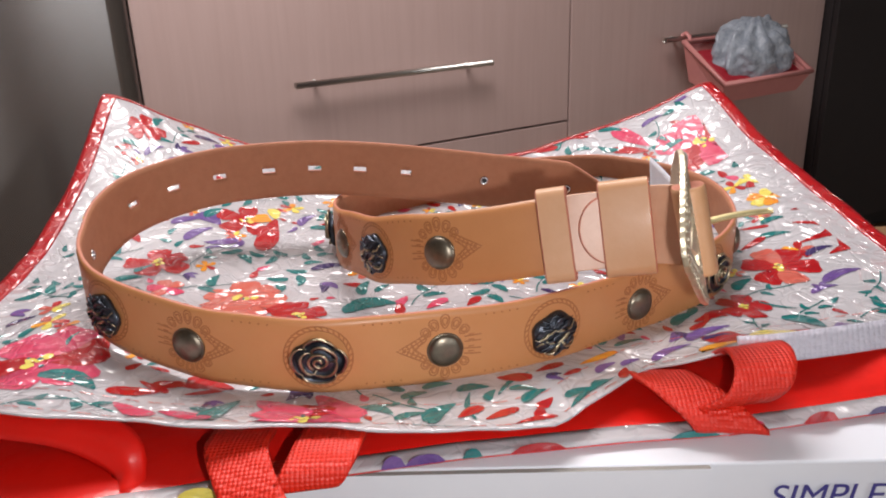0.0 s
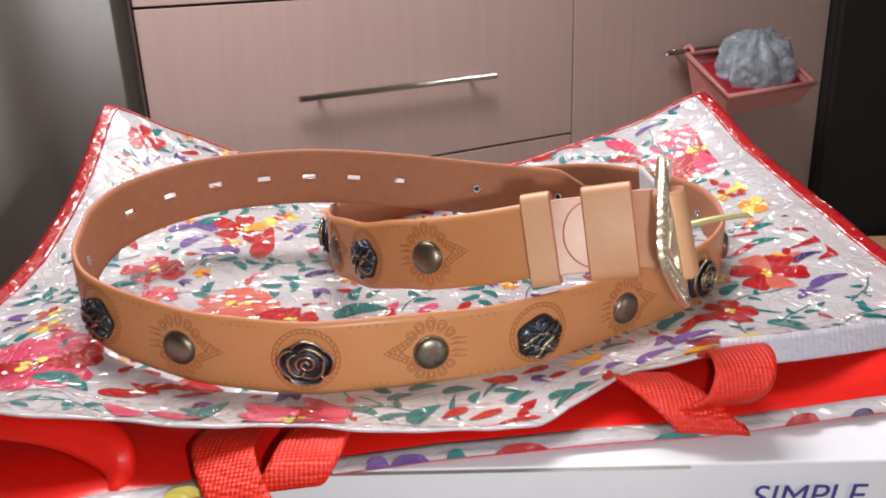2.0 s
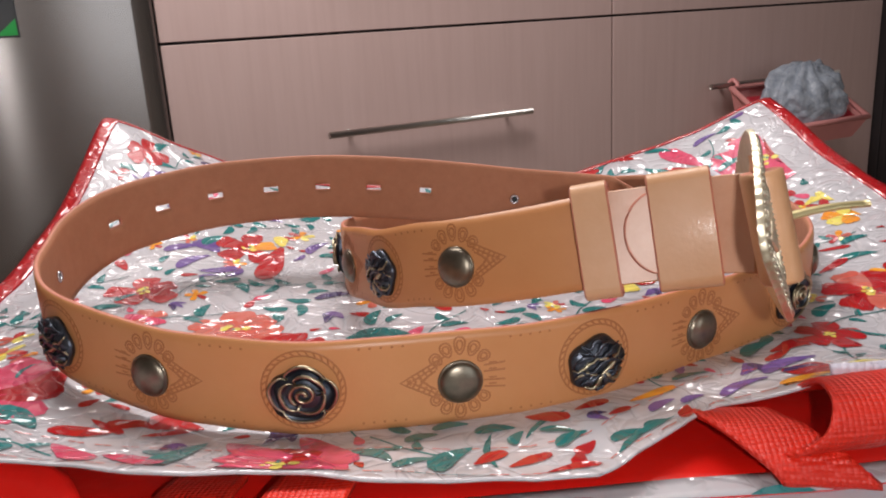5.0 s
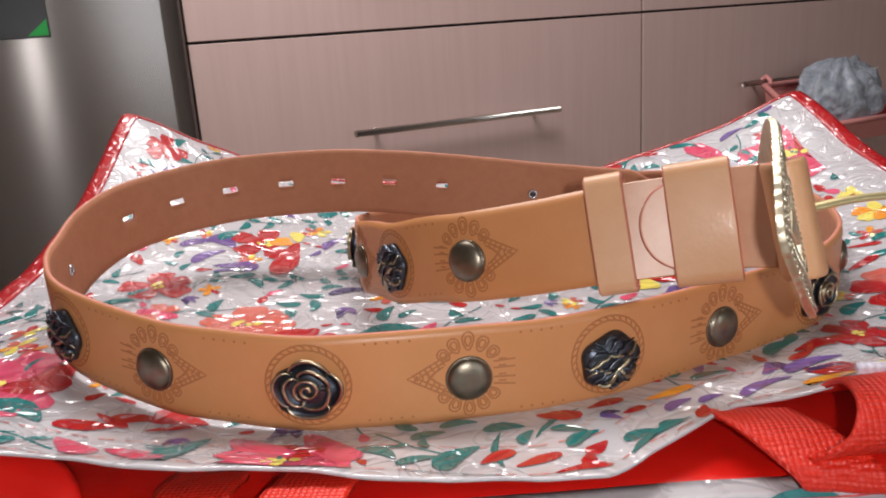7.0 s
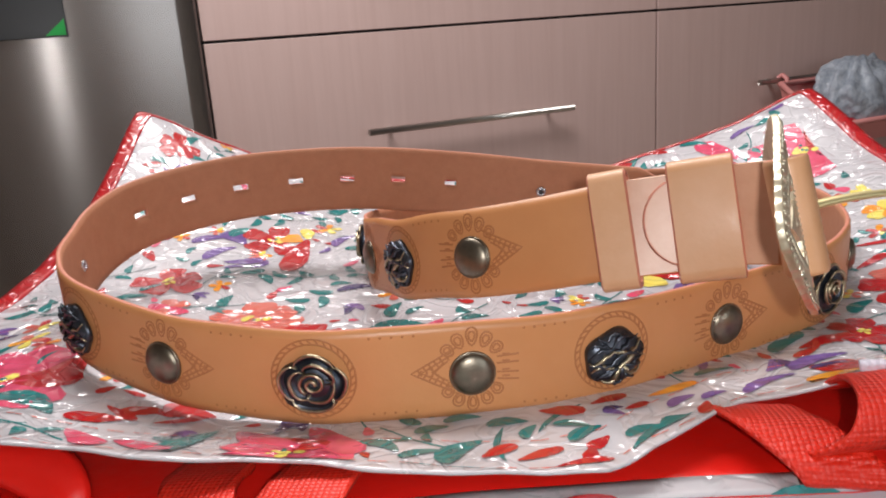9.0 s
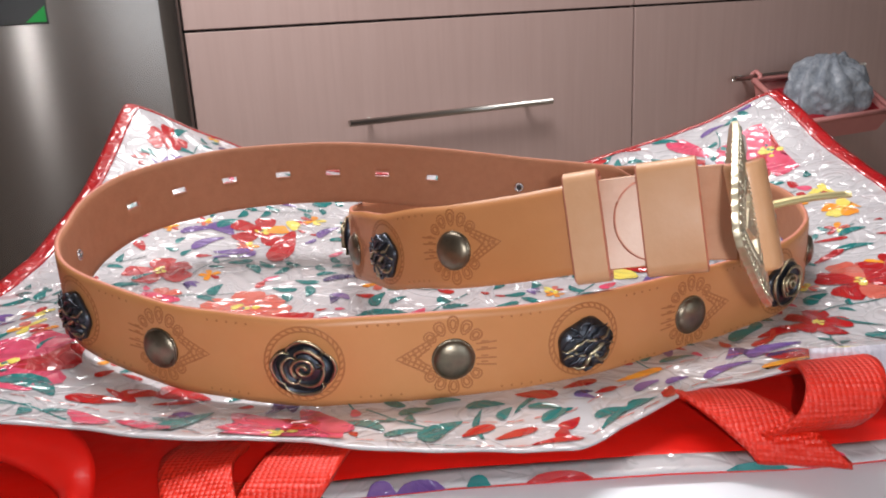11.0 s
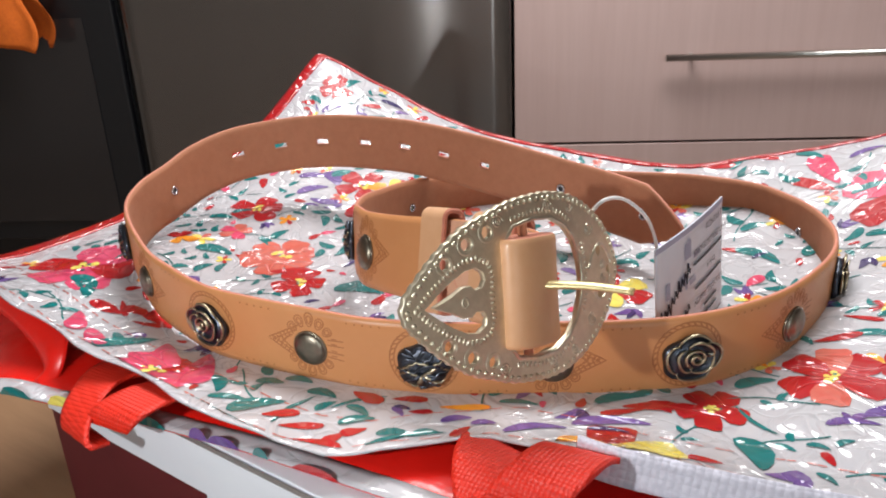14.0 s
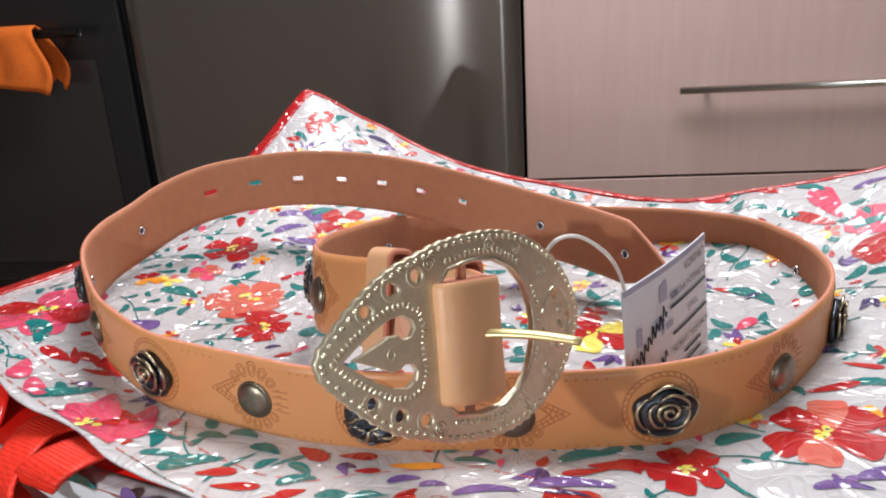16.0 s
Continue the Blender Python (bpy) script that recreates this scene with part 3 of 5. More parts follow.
def near(x, y, lo=0.0, hi=99.0):
    best = min((k for k in range(NS) if lo <= k * STEP <= hi), key=lambda k: (LINE[k][0] - x) ** 2 + (LINE[k][1] - y) ** 2)
    return best * STEP


TOTAL = (NS - 1) * STEP
S_LAST = near(-0.0262, 0.6317, 1.2)
SLOTS = [S_LAST - k * 0.0366 for k in range(7)]
belt = empty("leather_belt", (0, 0.42, 0.474))


def strap():
    bm = bmesh.new()
    rows = 11
    ws = [HALF * (2 * j / rows - 1) for j in range(rows + 1)]
    cols = []
    for k in range(NS):
        s = k * STEP
        p, t, n, upv = frame_at(s)
        tip = 1.0
        left = TOTAL - s
        if left < 0.035:
            tip = 0.12 + 0.88 * (left / 0.035) ** 0.75
        O, I = [], []
        for w in ws:
            ww = w * tip
            e = max(0.0, abs(w) / HALF - 0.9) / 0.1
            d = THICK / 2 - 0.0007 * e * e
            O.append(bm.verts.new(p + upv * ww + n * d))
            I.append(bm.verts.new(p + upv * ww - n * d))
        cols.append((O, I))

    def hole(k, j):
        s = (k + 0.5) * STEP
        return j in (5,) and any(abs(s - q) < 0.0048 for q in SLOTS)

    for k in range(NS - 1):
        (O, I), (P, J) = cols[k], cols[k + 1]
        for j in range(rows):
            if hole(k, j):
                for a, b, c, d, cond in ((O[j], O[j + 1], I[j + 1], I[j], not hole(k - 1, j)), (P[j + 1], P[j], J[j], J[j + 1], not hole(k + 1, j)),
                                         (P[j], O[j], I[j], J[j], True), (O[j + 1], P[j + 1], J[j + 1], I[j + 1], True)):
                    if cond:
                        bm.faces.new((a, b, c, d)).material_index = 2
                continue
            bm.faces.new((O[j], P[j], P[j + 1], O[j + 1])).material_index = 0
            bm.faces.new((I[j + 1], J[j + 1], J[j], I[j])).material_index = 1
        bm.faces.new((P[0], O[0], I[0], J[0])).material_index = 2
        bm.faces.new((O[-1], P[-1], J[-1], I[-1])).material_index = 2
    for O, I in (cols[0], cols[-1]):
        for j in range(rows):
            bm.faces.new((O[j], O[j + 1], I[j + 1], I[j])).material_index = 2
    bmesh.ops.recalc_face_normals(bm, faces=bm.faces[:])
    return part("strap", bm, [LEATHER, SUEDE, EDGE], belt, "tan leather strap with stamped ornament and slots")


strap_ob = strap()


def matrix_on(s, w=0.0, d=0.0, turn=0.0):
    """Local x along the belt to the viewer's right, y up, z out of the face."""
    p, t, n, upv = frame_at(s)
    o = on_belt(s, w, d)
    m = Matrix((-t, upv, n)).transposed().to_4x4()
    m.translation = o
    return m @ pose(0, 0, 0, 0, 0, turn)


def dome_mesh():
    bm = bmesh.new()
    R, Hh = 0.0101, 0.0046
    prof = [(R + 0.0004, -0.0003), (R + 0.0004, 0.0007), (R - 0.0002, 0.0011)] + [(R * math.cos(a) - 0.0003, 0.0009 + (Hh - 0.0009) * math.sin(a)) for a in [k / 8 * math.pi / 2 for k in range(0, 8)]]
    n = 32
    rings = [[bm.verts.new((r * math.cos(k * 2 * math.pi / n), r * math.sin(k * 2 * math.pi / n), z)) for k in range(n)] for r, z in prof]
    for a, b in zip(rings, rings[1:]):
        for k in range(n):
            bm.faces.new((a[k], a[(k + 1) % n], b[(k + 1) % n], b[k]))
    c = bm.verts.new((0, 0, Hh))
    for k in range(n):
        bm.faces.new((rings[-1][k], rings[-1][(k + 1) % n], c))
    bm.faces.new(rings[0][::-1])
    return bm


def petal(bm, cx, cy, r, a0, a1, z, lift, mi=0, rim=0.0011):
    """A curled petal: a crescent dish with a bright rolled edge."""
    n, m = 14, 5
    rows = []
    for i in range(n + 1):
        a = a0 + (a1 - a0) * i / n
        e = math.sin(i / n * math.pi) ** 0.22
        row = []
        for j in range(m + 1):
            q = j / m
            rr = r * (0.55 + 0.45 * q * e + 0.03 * math.sin(5 * a))
            row.append(bm.verts.new((cx + rr * math.cos(a), cy + rr * math.sin(a), z + lift * (q ** 2) * e - 0.0006 * (1 - q))))
        rows.append(row)
    for i in range(n):
        for j in range(m):
            bm.faces.new((rows[i][j], rows[i + 1][j], rows[i + 1][j + 1], rows[i][j + 1])).material_index = mi
    tube(bm, [rows[i][m].co.copy() for i in range(n + 1)], rim * 0.72, 6, mi=1, taper=lambda u: 0.35 + 0.65 * math.sin(u * math.pi))


def rose_mesh(seed):
    rnd = random.Random(seed)
    bm = bmesh.new()
    R = 0.0125
    n = 36
    base = [bm.verts.new((R * (1 + 0.06 * math.sin(5 * k * 2 * math.pi / n + seed)) * math.cos(k * 2 * math.pi / n), R * 0.98 * (1 + 0.06 * math.sin(5 * k * 2 * math.pi / n + seed)) * math.sin(k * 2 * math.pi / n), 0)) for k in range(n)]
    ring2 = [bm.verts.new(v.co * 0.96 + Vector((0, 0, 0.0022))) for v in base]
    ring3 = [bm.verts.new(v.co * 0.6 + Vector((0, 0, 0.0042))) for v in base]
    c = bm.verts.new((0, 0, 0.0048))
    for a, b in ((base, ring2), (ring2, ring3)):
        for k in range(n):
            bm.faces.new((a[k], a[(k + 1) % n], b[(k + 1) % n], b[k]))
    for k in range(n):
        bm.faces.new((ring3[k], ring3[(k + 1) % n], c))
    bm.faces.new(base[::-1])
    if seed % 2:
        ox, oy = 0.0012, 0.0025
        sp = []
        for k in range(44):
            a = k / 44 * 3.4 * math.pi
            r = 0.0010 + 0.0044 * k / 44
            sp.append((ox + r * math.cos(a), oy + r * math.sin(a), 0.0062 - 0.0010 * k / 44))
        tube(bm, sp, 0.00075, 6, mi=1, flat=1.5)
        for ring, (cnt, r, z, lift) in enumerate(((3, 0.0086, 0.0042, 0.0018), (4, 0.0126, 0.0022, 0.0020))):
            for q in range(cnt):
                a = q * 2 * math.pi / cnt + ring * 0.7 + rnd.uniform(-0.15, 0.15)
                petal(bm, ox * (1 - ring / 3), oy * (1 - ring / 3), r, a, a + 2 * math.pi / cnt * 1.12, z, lift)
    else:
        for q in range(9):
            y = -0.0105 + 0.0026 * q
            half = math.sqrt(max(0.000004, R * R * 0.9 - y * y))
            pts = []
            for k in range(15):
                u = k / 14 * 2 - 1
                pts.append((u * half, y + 0.0016 * math.sin(u * 5 + q * 1.7) + 0.0008 * rnd.uniform(-1, 1), 0.0028 + 0.0026 * (1 - u * u) * (1 - (y / R) ** 2)))
            tube(bm, pts, 0.00105, 6, mi=q % 2 if rnd.random() < 0.7 else 0, taper=lambda u: 0.3 + math.sin(u * math.pi) * (0.7 + 0.4 * math.sin(u * 11)))
        for q in range(5):
            a = -math.pi / 2 + (q - 2) * 0.45
            tube(bm, [(0.002 * math.cos(a), -0.002 + 0.002 * math.sin(a), 0.0055), (0.007 * math.cos(a), -0.001 + 0.0075 * math.sin(a), 0.0046), (0.011 * math.cos(a), 0.011 * math.sin(a), 0.0026)], 0.0011, 6, mi=q % 2)
    bmesh.ops.scale(bm, vec=(1.19, 1.05, 1.15), verts=bm.verts[:])
    bmesh.ops.recalc_face_normals(bm, faces=bm.faces[:])
    return bm


def shared(name, me, m, parent, label=""):
    ob = new(name, me)
    ob.parent = parent
    ob.matrix_parent_inverse = Matrix.Translation(parent.location).inverted() if parent.type == "EMPTY" else Matrix.Identity(4)
    ob.matrix_basis = m
    if label:
        ob["label"] = label
    return ob


def mesh_of(name, bm, mats):
    me = bpy.data.meshes.new(name)
    bm.to_mesh(me)
    bm.free()
    for mm in mats:
        me.materials.append(mm)
    for p in me.polygons:
        p.use_smooth = True
    return me


DOME = mesh_of("dome_stud", dome_mesh(), [BRONZE])
ROSE_A = mesh_of("rose_stud", rose_mesh(1), [ROSED, ROSEL])
ROSE_B = mesh_of("rose_stud", rose_mesh(2), [ROSED, ROSEL])


def rivet_mesh():
    bm = bmesh.new()
    tube(bm, [(0.0026 * math.cos(k * math.pi / 8), 0.0026 * math.sin(k * math.pi / 8), 0.0003) for k in range(16)], 0.0010, 6, closed=True, up=Vector((0, 0, 1)))
    r = bmesh.ops.create_circle(bm, cap_ends=True, segments=16, radius=0.0021)
    for f in {f for v in r["verts"] for f in v.link_faces}:
        f.material_index = 1
    for v in r["verts"]:
        v.co.z = 0.0002
    return bm


RIVET = mesh_of("rivet_back", rivet_mesh(), [STEEL, DARKHOLE])


def motif_mesh(kind):
    """Stamped lines laid on the belt, in belt coordinates; kind 0: disc with diamond at the right, 1: at the left, 2: ring."""
    L = []
    if kind < 2:
        sg = 1 if kind == 0 else -1
        for a in range(-2, 3):
            for side in (1, -1):
                ang = math.pi / 2 * side + a * 0.42
                r0, r1, wd = 0.0098, 0.0172 - 0.001 * abs(a), 0.0021
                c = Vector((math.cos(ang), math.sin(ang), 0))
                q = Vector((-c.y, c.x, 0))
                for sc in (1.0, 0.55):
                    pl = []
                    for k in range(13):
                        u = k / 12 * 2 * math.pi
                        pl.append(c * ((r0 + r1) / 2 + (r1 - r0) / 2 * math.cos(u) * sc) + q * (wd * sc * math.sin(u) * (1 + 0.3 * math.cos(u))))
                    L.append(pl)
        for h, x0, x1 in ((0.0095, 0.006, 0.0235), (0.0068, 0.0075, 0.0195), (0.004, 0.0095, 0.0155)):
            L.append([Vector((sg * x0, h, 0)), Vector((sg * x1, 0, 0)), Vector((sg * x0, -h, 0))])
        for k in range(6):
            x = 0.0105 + 0.0021 * k
            y = 0.0092 * (1 - (x - 0.006) / 0.0175)
            for s2 in (1, -1):
                L.append([Vector((sg * x, s2 * y, 0)), Vector((sg * (x - 0.0016), s2 * (y - 0.0024), 0))])
        L.append([Vector((sg * 0.011, 0.0035, 0)), Vector((sg * 0.0165, -0.002, 0))])
        L.append([Vector((sg * 0.011, -0.0035, 0)), Vector((sg * 0.0165, 0.002, 0))])
        for y in (0.0045, 0.0018, -0.0018, -0.0045):
            L.append([Vector((-sg * 0.0095, y, 0)), Vector((-sg * 0.018, y * 1.15, 0))])
            L.append([Vector((-sg * 0.0115, y + 0.0009, 0)), Vector((-sg * 0.0145, y + 0.0009, 0))])
    else:
        for r in (0.0142, 0.0162):
            L.append([Vector((r * math.cos(k * math.pi / 16), r * math.sin(k * math.pi / 16), 0)) for k in range(33)])
        for k in range(32):
            a, b = k * math.pi / 16, (k + 0.5) * math.pi / 16
            L.append([Vector((0.0144 * math.cos(a), 0.0144 * math.sin(a), 0)), Vector((0.016 * math.cos(b), 0.016 * math.sin(b), 0))])
    return [[p * 1.16 for p in ln] for ln in L]


def stamp(bm, s, lines, flat=False):
    """Darker lines laid along the curved face; the colour carries the shade of the stamping."""
    for ln in lines:
        pts = []
        for a, b in zip(ln, ln[1:]):
            m = max(1, int((b - a).length / 0.003))
            pts += [a.lerp(b, k / m) for k in range(m)]
        pts.append(ln[-1])
        prev = None
        for i, p in enumerate(pts):
            a, b = pts[max(0, i - 1)], pts[min(len(pts) - 1, i + 1)]
            d = (b - a)
            if d.length < 1e-7:
                d = Vector((1, 0, 0))
            d.normalize()
            q = Vector((-d.y, d.x, 0)) * 0.00044
            cur = [bm.verts.new(on_belt(s - (p + q * k).x, (p + q * k).y, h)) for k, h in ((1, 0.00002), (0, 0.00022), (-1, 0.00002))]
            if prev:
                for k in range(2):
                    bm.faces.new((prev[k], prev[k + 1], cur[k + 1], cur[k]))
            prev = cur


S_DIN = near(0.003, 0.459, 0, 0.35)
S_RIN = near(-0.039, 0.4955, 0, 0.35)
FRONT = dict(disc_d=near(0.217, 0.567, 0.5), rose_c=near(0.1815, 0.502, 0.5), disc_c=near(0.1245, 0.4615, 0.5), rose_b=near(0.0675, 0.426, 0.5),
             disc_b=near(0.005, 0.405, 0.5), rose_a=near(-0.0645, 0.392, 0.5), disc_a=near(-0.138, 0.403, 0.5), rose_l=near(-0.192, 0.4285, 0.5))
STUDS = [("disc", S_DIN, 0), ("rose", S_RIN, 2), ("disc", S_RIN + 0.055, 0), ("rose", FRONT["disc_d"] - 0.075, 1), ("disc", FRONT["disc_d"], 1),
         ("rose", FRONT["rose_c"], 1), ("disc", FRONT["disc_c"], 0), ("rose", FRONT["rose_b"], 2), ("disc", FRONT["disc_b"], 1),
         ("rose", FRONT["rose_a"], 1), ("disc", FRONT["disc_a"], 0), ("rose", FRONT["rose_l"], 2), ("disc", FRONT["disc_d"] - 0.15, 1), ("rose", S_RIN + 0.12, 1)]
for kind, s, var in STUDS:
    if kind == "disc":
        ob = shared("dome_stud", DOME, matrix_on(s, -0.0018), belt, "domed antique bronze stud")
        bm = bmesh.new()
        stamp(bm, s, motif_mesh(var))
    else:
        ob = shared("rose_stud", ROSE_A if var == 1 else ROSE_B, matrix_on(s, -0.0020, 0, 12 * (var - 1)), belt, "blackened bronze stud shaped as a rose")
        bm = bmesh.new()
        stamp(bm, s, motif_mesh(2))
    part("stamped_motif", bm, STAMP, belt, "ornament stamped into the leather")
    p, t, n, upv = frame_at(s)
    m2 = Matrix((t, upv, -n)).transposed().to_4x4()
    m2.translation = p - n * (THICK / 2)
    shared("rivet_back", RIVET, m2, belt, "small nickel rivet")
for s in (S_LAST + 0.064, S_LAST + 0.132, SLOTS[-1] - 0.065):
    p, t, n, upv = frame_at(s)
    m2 = Matrix((t, upv, -n)).transposed().to_4x4()
    m2.translation = p - n * (THICK / 2)
    shared("rivet_back", RIVET, m2, belt)

# rows of pricked dots along both edges between the studs
bm = bmesh.new()
front_s = sorted(s for k, s, v in STUDS)
for a, b in zip(front_s, front_s[1:]):
    mid = (a + b) / 2
    if b - a > 0.1:
        continue
    for k in range(-2, 3):
        for w in (HALF - 0.0042, -HALF + 0.0042):
            r = 0.00065
            c = [bm.verts.new(on_belt(mid + k * 0.0048 + r * math.cos(q * math.pi / 4), w + r * math.sin(q * math.pi / 4), 0.00006)) for q in range(8)]
            bm.faces.new(c)
part("pricked_dots", bm, STAMP, belt)["kind"] = "stuff"


# keepers: loops round the inner strap
def keeper(s, width, label, material=None):
    bm = bmesh.new()
    p, t, n, upv = frame_at(s)
    h, d, th, r = HALF + 0.0028, 0.0055, 0.0026, 0.003
    sec = []
    for cx, cy, a0 in ((d - r, h - r, 0), (-d + r, h - r, 90), (-d + r, -h + r, 180), (d - r, -h + r, 270)):
        for k in range(5):
            a = math.radians(a0 + k * 22.5)
            sec.append((cx + r * math.cos(a), cy + r * math.sin(a), math.cos(a), math.sin(a)))
    loops = []
    for off, x in ((0, -width / 2), (th * 0.6, -width / 2), (th, -width / 2 + 0.0008), (th, width / 2 - 0.0008), (th * 0.6, width / 2), (0, width / 2)):
        loops.append([bm.verts.new(p + t * x + n * (a + off * ca) + upv * (b + off * sa)) for a, b, ca, sa in sec])
    k = len(sec)
    for q in range(len(loops)):
        A, B = loops[q], loops[(q + 1) % len(loops)]
        for i in range(k):
            f = bm.faces.new((A[i], A[(i + 1) % k], B[(i + 1) % k], B[i]))
            f.material_index = 0 if q == 2 else 1
    bmesh.ops.recalc_face_normals(bm, faces=bm.faces[:])
    ob = part("keeper_loop", bm, [material or KEEP, EDGE], belt, label)
    ob.data.set_sharp_from_angle(angle=math.radians(32))
    return ob


S_K1, S_K2 = near(0.0698, 0.4390, 0, 0.25), near(0.110, 0.434, 0, 0.25)
keeper(S_K1, 0.0175, "narrow pale leather keeper loop")
keeper(S_K2, 0.0285, "wide tan leather keeper loop")

# folded end of the strap with its rounded tongue
bm = bmesh.new()
grid = []
S_END = S_K1 - 0.002
for i in range(41):
    s = 0.002 + (S_END - 0.004) * i / 40
    row = []
    wmax = HALF - 0.0005
    for j in range(9):
        row.append(bm.verts.new(on_belt(s, wmax * (j / 4 - 1), 0.0004)))
    grid.append(row)
for i in range(40):
    for j in range(8):
        bm.faces.new((grid[i][j], grid[i + 1][j], grid[i + 1][j + 1], grid[i][j + 1]))
part("lining_patch", bm, PALE, belt, "pale unfinished leather under the tongue")
bm = bmesh.new()
S_ARC = S_K1 - 0.0136
rows = []
for k in range(25):
    s = S_ARC - (S_ARC - S_K2) * (k / 24) ** 1.6
    d = S_ARC - s
    half = 0.0188 * math.sqrt(max(0.0, 1 - max(0.0, 1 - d / 0.0165) ** 2))
    rows.append(([bm.verts.new(on_belt(s, half * (j / 5 - 1), 0.0030)) for j in range(11)], [bm.verts.new(on_belt(s, half * (j / 5 - 1), 0.0004)) for j in range(11)]))
for (a, c), (b, d) in zip(rows, rows[1:]):
    for j in range(10):
        bm.faces.new((a[j], a[j + 1], b[j + 1], b[j]))
    for j in (0, 10):
        bm.faces.new((a[j], b[j], d[j], c[j])).material_index = 1
bmesh.ops.recalc_face_normals(bm, faces=bm.faces[:])
tg_ob = part("tongue", bm, [PALE, EDGE], belt, "rounded pale leather tongue")
tg_ob.data.set_sharp_from_angle(angle=math.radians(40))
bm = bmesh.new()
tube(bm, [on_belt(S_ARC - 0.0165 + 0.0168 * math.cos(k / 24 * math.pi - math.pi / 2), 0.0189 * math.sin(k / 24 * math.pi - math.pi / 2), 0.0022) for k in range(25)], 0.0008, 6)
part("tongue_edge", bm, EDGE, belt, "reddish cut edge of the tongue")

# lined floral trim along the front of the lower panel
tm = part("white_hem", lower(-0.0045, 0.0075, 0.0014, 150, 3), BAGW, bag, "white printed hem of the lower panel")
so = tm.modifiers.new("thick", "SOLIDIFY")
so.thickness, so.offset = 0.0012, -1


# ---- print on the bag ----
def over(x, y):
    return sheet(x, y) + 0.0004


def blob(bm, pts, mi=0):
    """A flat printed shape that lies on the panel, as a fan of triangles with a middle ring."""
    cx, cy = sum(p[0] for p in pts) / len(pts), sum(p[1] for p in pts) / len(pts)
    c = bm.verts.new((cx, cy, over(cx, cy)))
    mid = [bm.verts.new((cx + (x - cx) * 0.5, cy + (y - cy) * 0.5, over(cx + (x - cx) * 0.5, cy + (y - cy) * 0.5))) for x, y in pts]
    out = [bm.verts.new((x, y, over(x, y))) for x, y in pts]
    n = len(pts)
    for i in range(n):
        j = (i + 1) % n
        bm.faces.new((c, mid[i], mid[j])).material_index = mi
        bm.faces.new((mid[i], out[i], out[j], mid[j])).material_index = mi


def inside(x, y):
    a, b = -0.292, 0.33 - 0.075 * soft((y - 0.4) / 0.4)
    return a < x < b and np.interp(x, LIPX, LIPY) + 0.004 < y < np.interp(x, BACX, BACY) - 0.004


def kept(x, y):
    """The nearest place on the printed panel: prints run to its edges and stop there."""
    x = min(max(x, -0.291), 0.328 - 0.075 * soft((y - 0.4) / 0.4))
    return x, min(max(y, np.interp(x, LIPX, LIPY) + 0.0045), np.interp(x, BACX, BACY) - 0.0045)


rp = random.Random(11)


def petal_pts(x, y, ang, length, width, notch=0.0, n=14):
    pts = []
    for k in range(n):
        u = k / n * 2 * math.pi
        l = length * (0.5 - 0.5 * math.cos(u))
        w = width * math.sin(u) * (0.35 + 0.65 * (l / length)) * (1 + 0.12 * rp.uniform(-1, 1))
        if notch and l > length * 0.8:
            l -= notch * length * (1 - abs(math.sin(u)) * 2)
        pts.append((x + l * math.cos(ang) - w * math.sin(ang), y + l * math.sin(ang) + w * math.cos(ang)))
    return pts


def leaf_pts(x, y, ang, length, width, n=12):
    pts = []
    for k in range(n):
        u = k / n * 2 * math.pi
        l = length * (0.5 - 0.5 * math.cos(u))
        w = width * math.sin(u) * (1.15 - 0.7 * l / length)
        bend = 0.12 * length * math.sin(l / length * math.pi)
        pts.append((x + l * math.cos(ang) - (w + bend) * math.sin(ang), y + l * math.sin(ang) + (w + bend) * math.cos(ang)))
    return pts


PR = {"R": 0, "P": 1, "C": 2, "O": 3, "Y": 4, "U": 5, "N": 6, "T": 7}
INKS = [RED, PINK, CORAL, ORANGE, YELLOW, PURPLE, NAVY, TEAL]
# x, y, radius, petals, inks
FLOWERS = [(0.247, 0.751, 0.042, 6, "PRP"), (-0.270, 0.731, 0.018, 5, "RRR"), (-0.164, 0.643, 0.025, 5, "RRO"), (-0.231, 0.414, 0.042, 6, "PPR"),
           (-0.136, 0.513, 0.031, 6, "CCC"), (-0.095, 0.491, 0.023, 5, "RRR"), (-0.211, 0.559, 0.026, 5, "RRR"), (-0.215, 0.484, 0.013, 4, "ROO"),
           (-0.192, 0.520, 0.015, 5, "CPC"), (-0.066, 0.349, 0.030, 5, "PPR"), (0.201, 0.488, 0.021, 5, "RRR"), (0.181, 0.412, 0.037, 6, "ROY"),
           (0.246, 0.543, 0.029, 6, "RCR"), (0.270, 0.644, 0.017, 5, "OYO"), (0.266, 0.674, 0.011, 4, "YYR"), (0.102, 0.590, 0.025, 5, "YRR"),
           (0.328, 0.588, 0.015, 4, "PPR")]
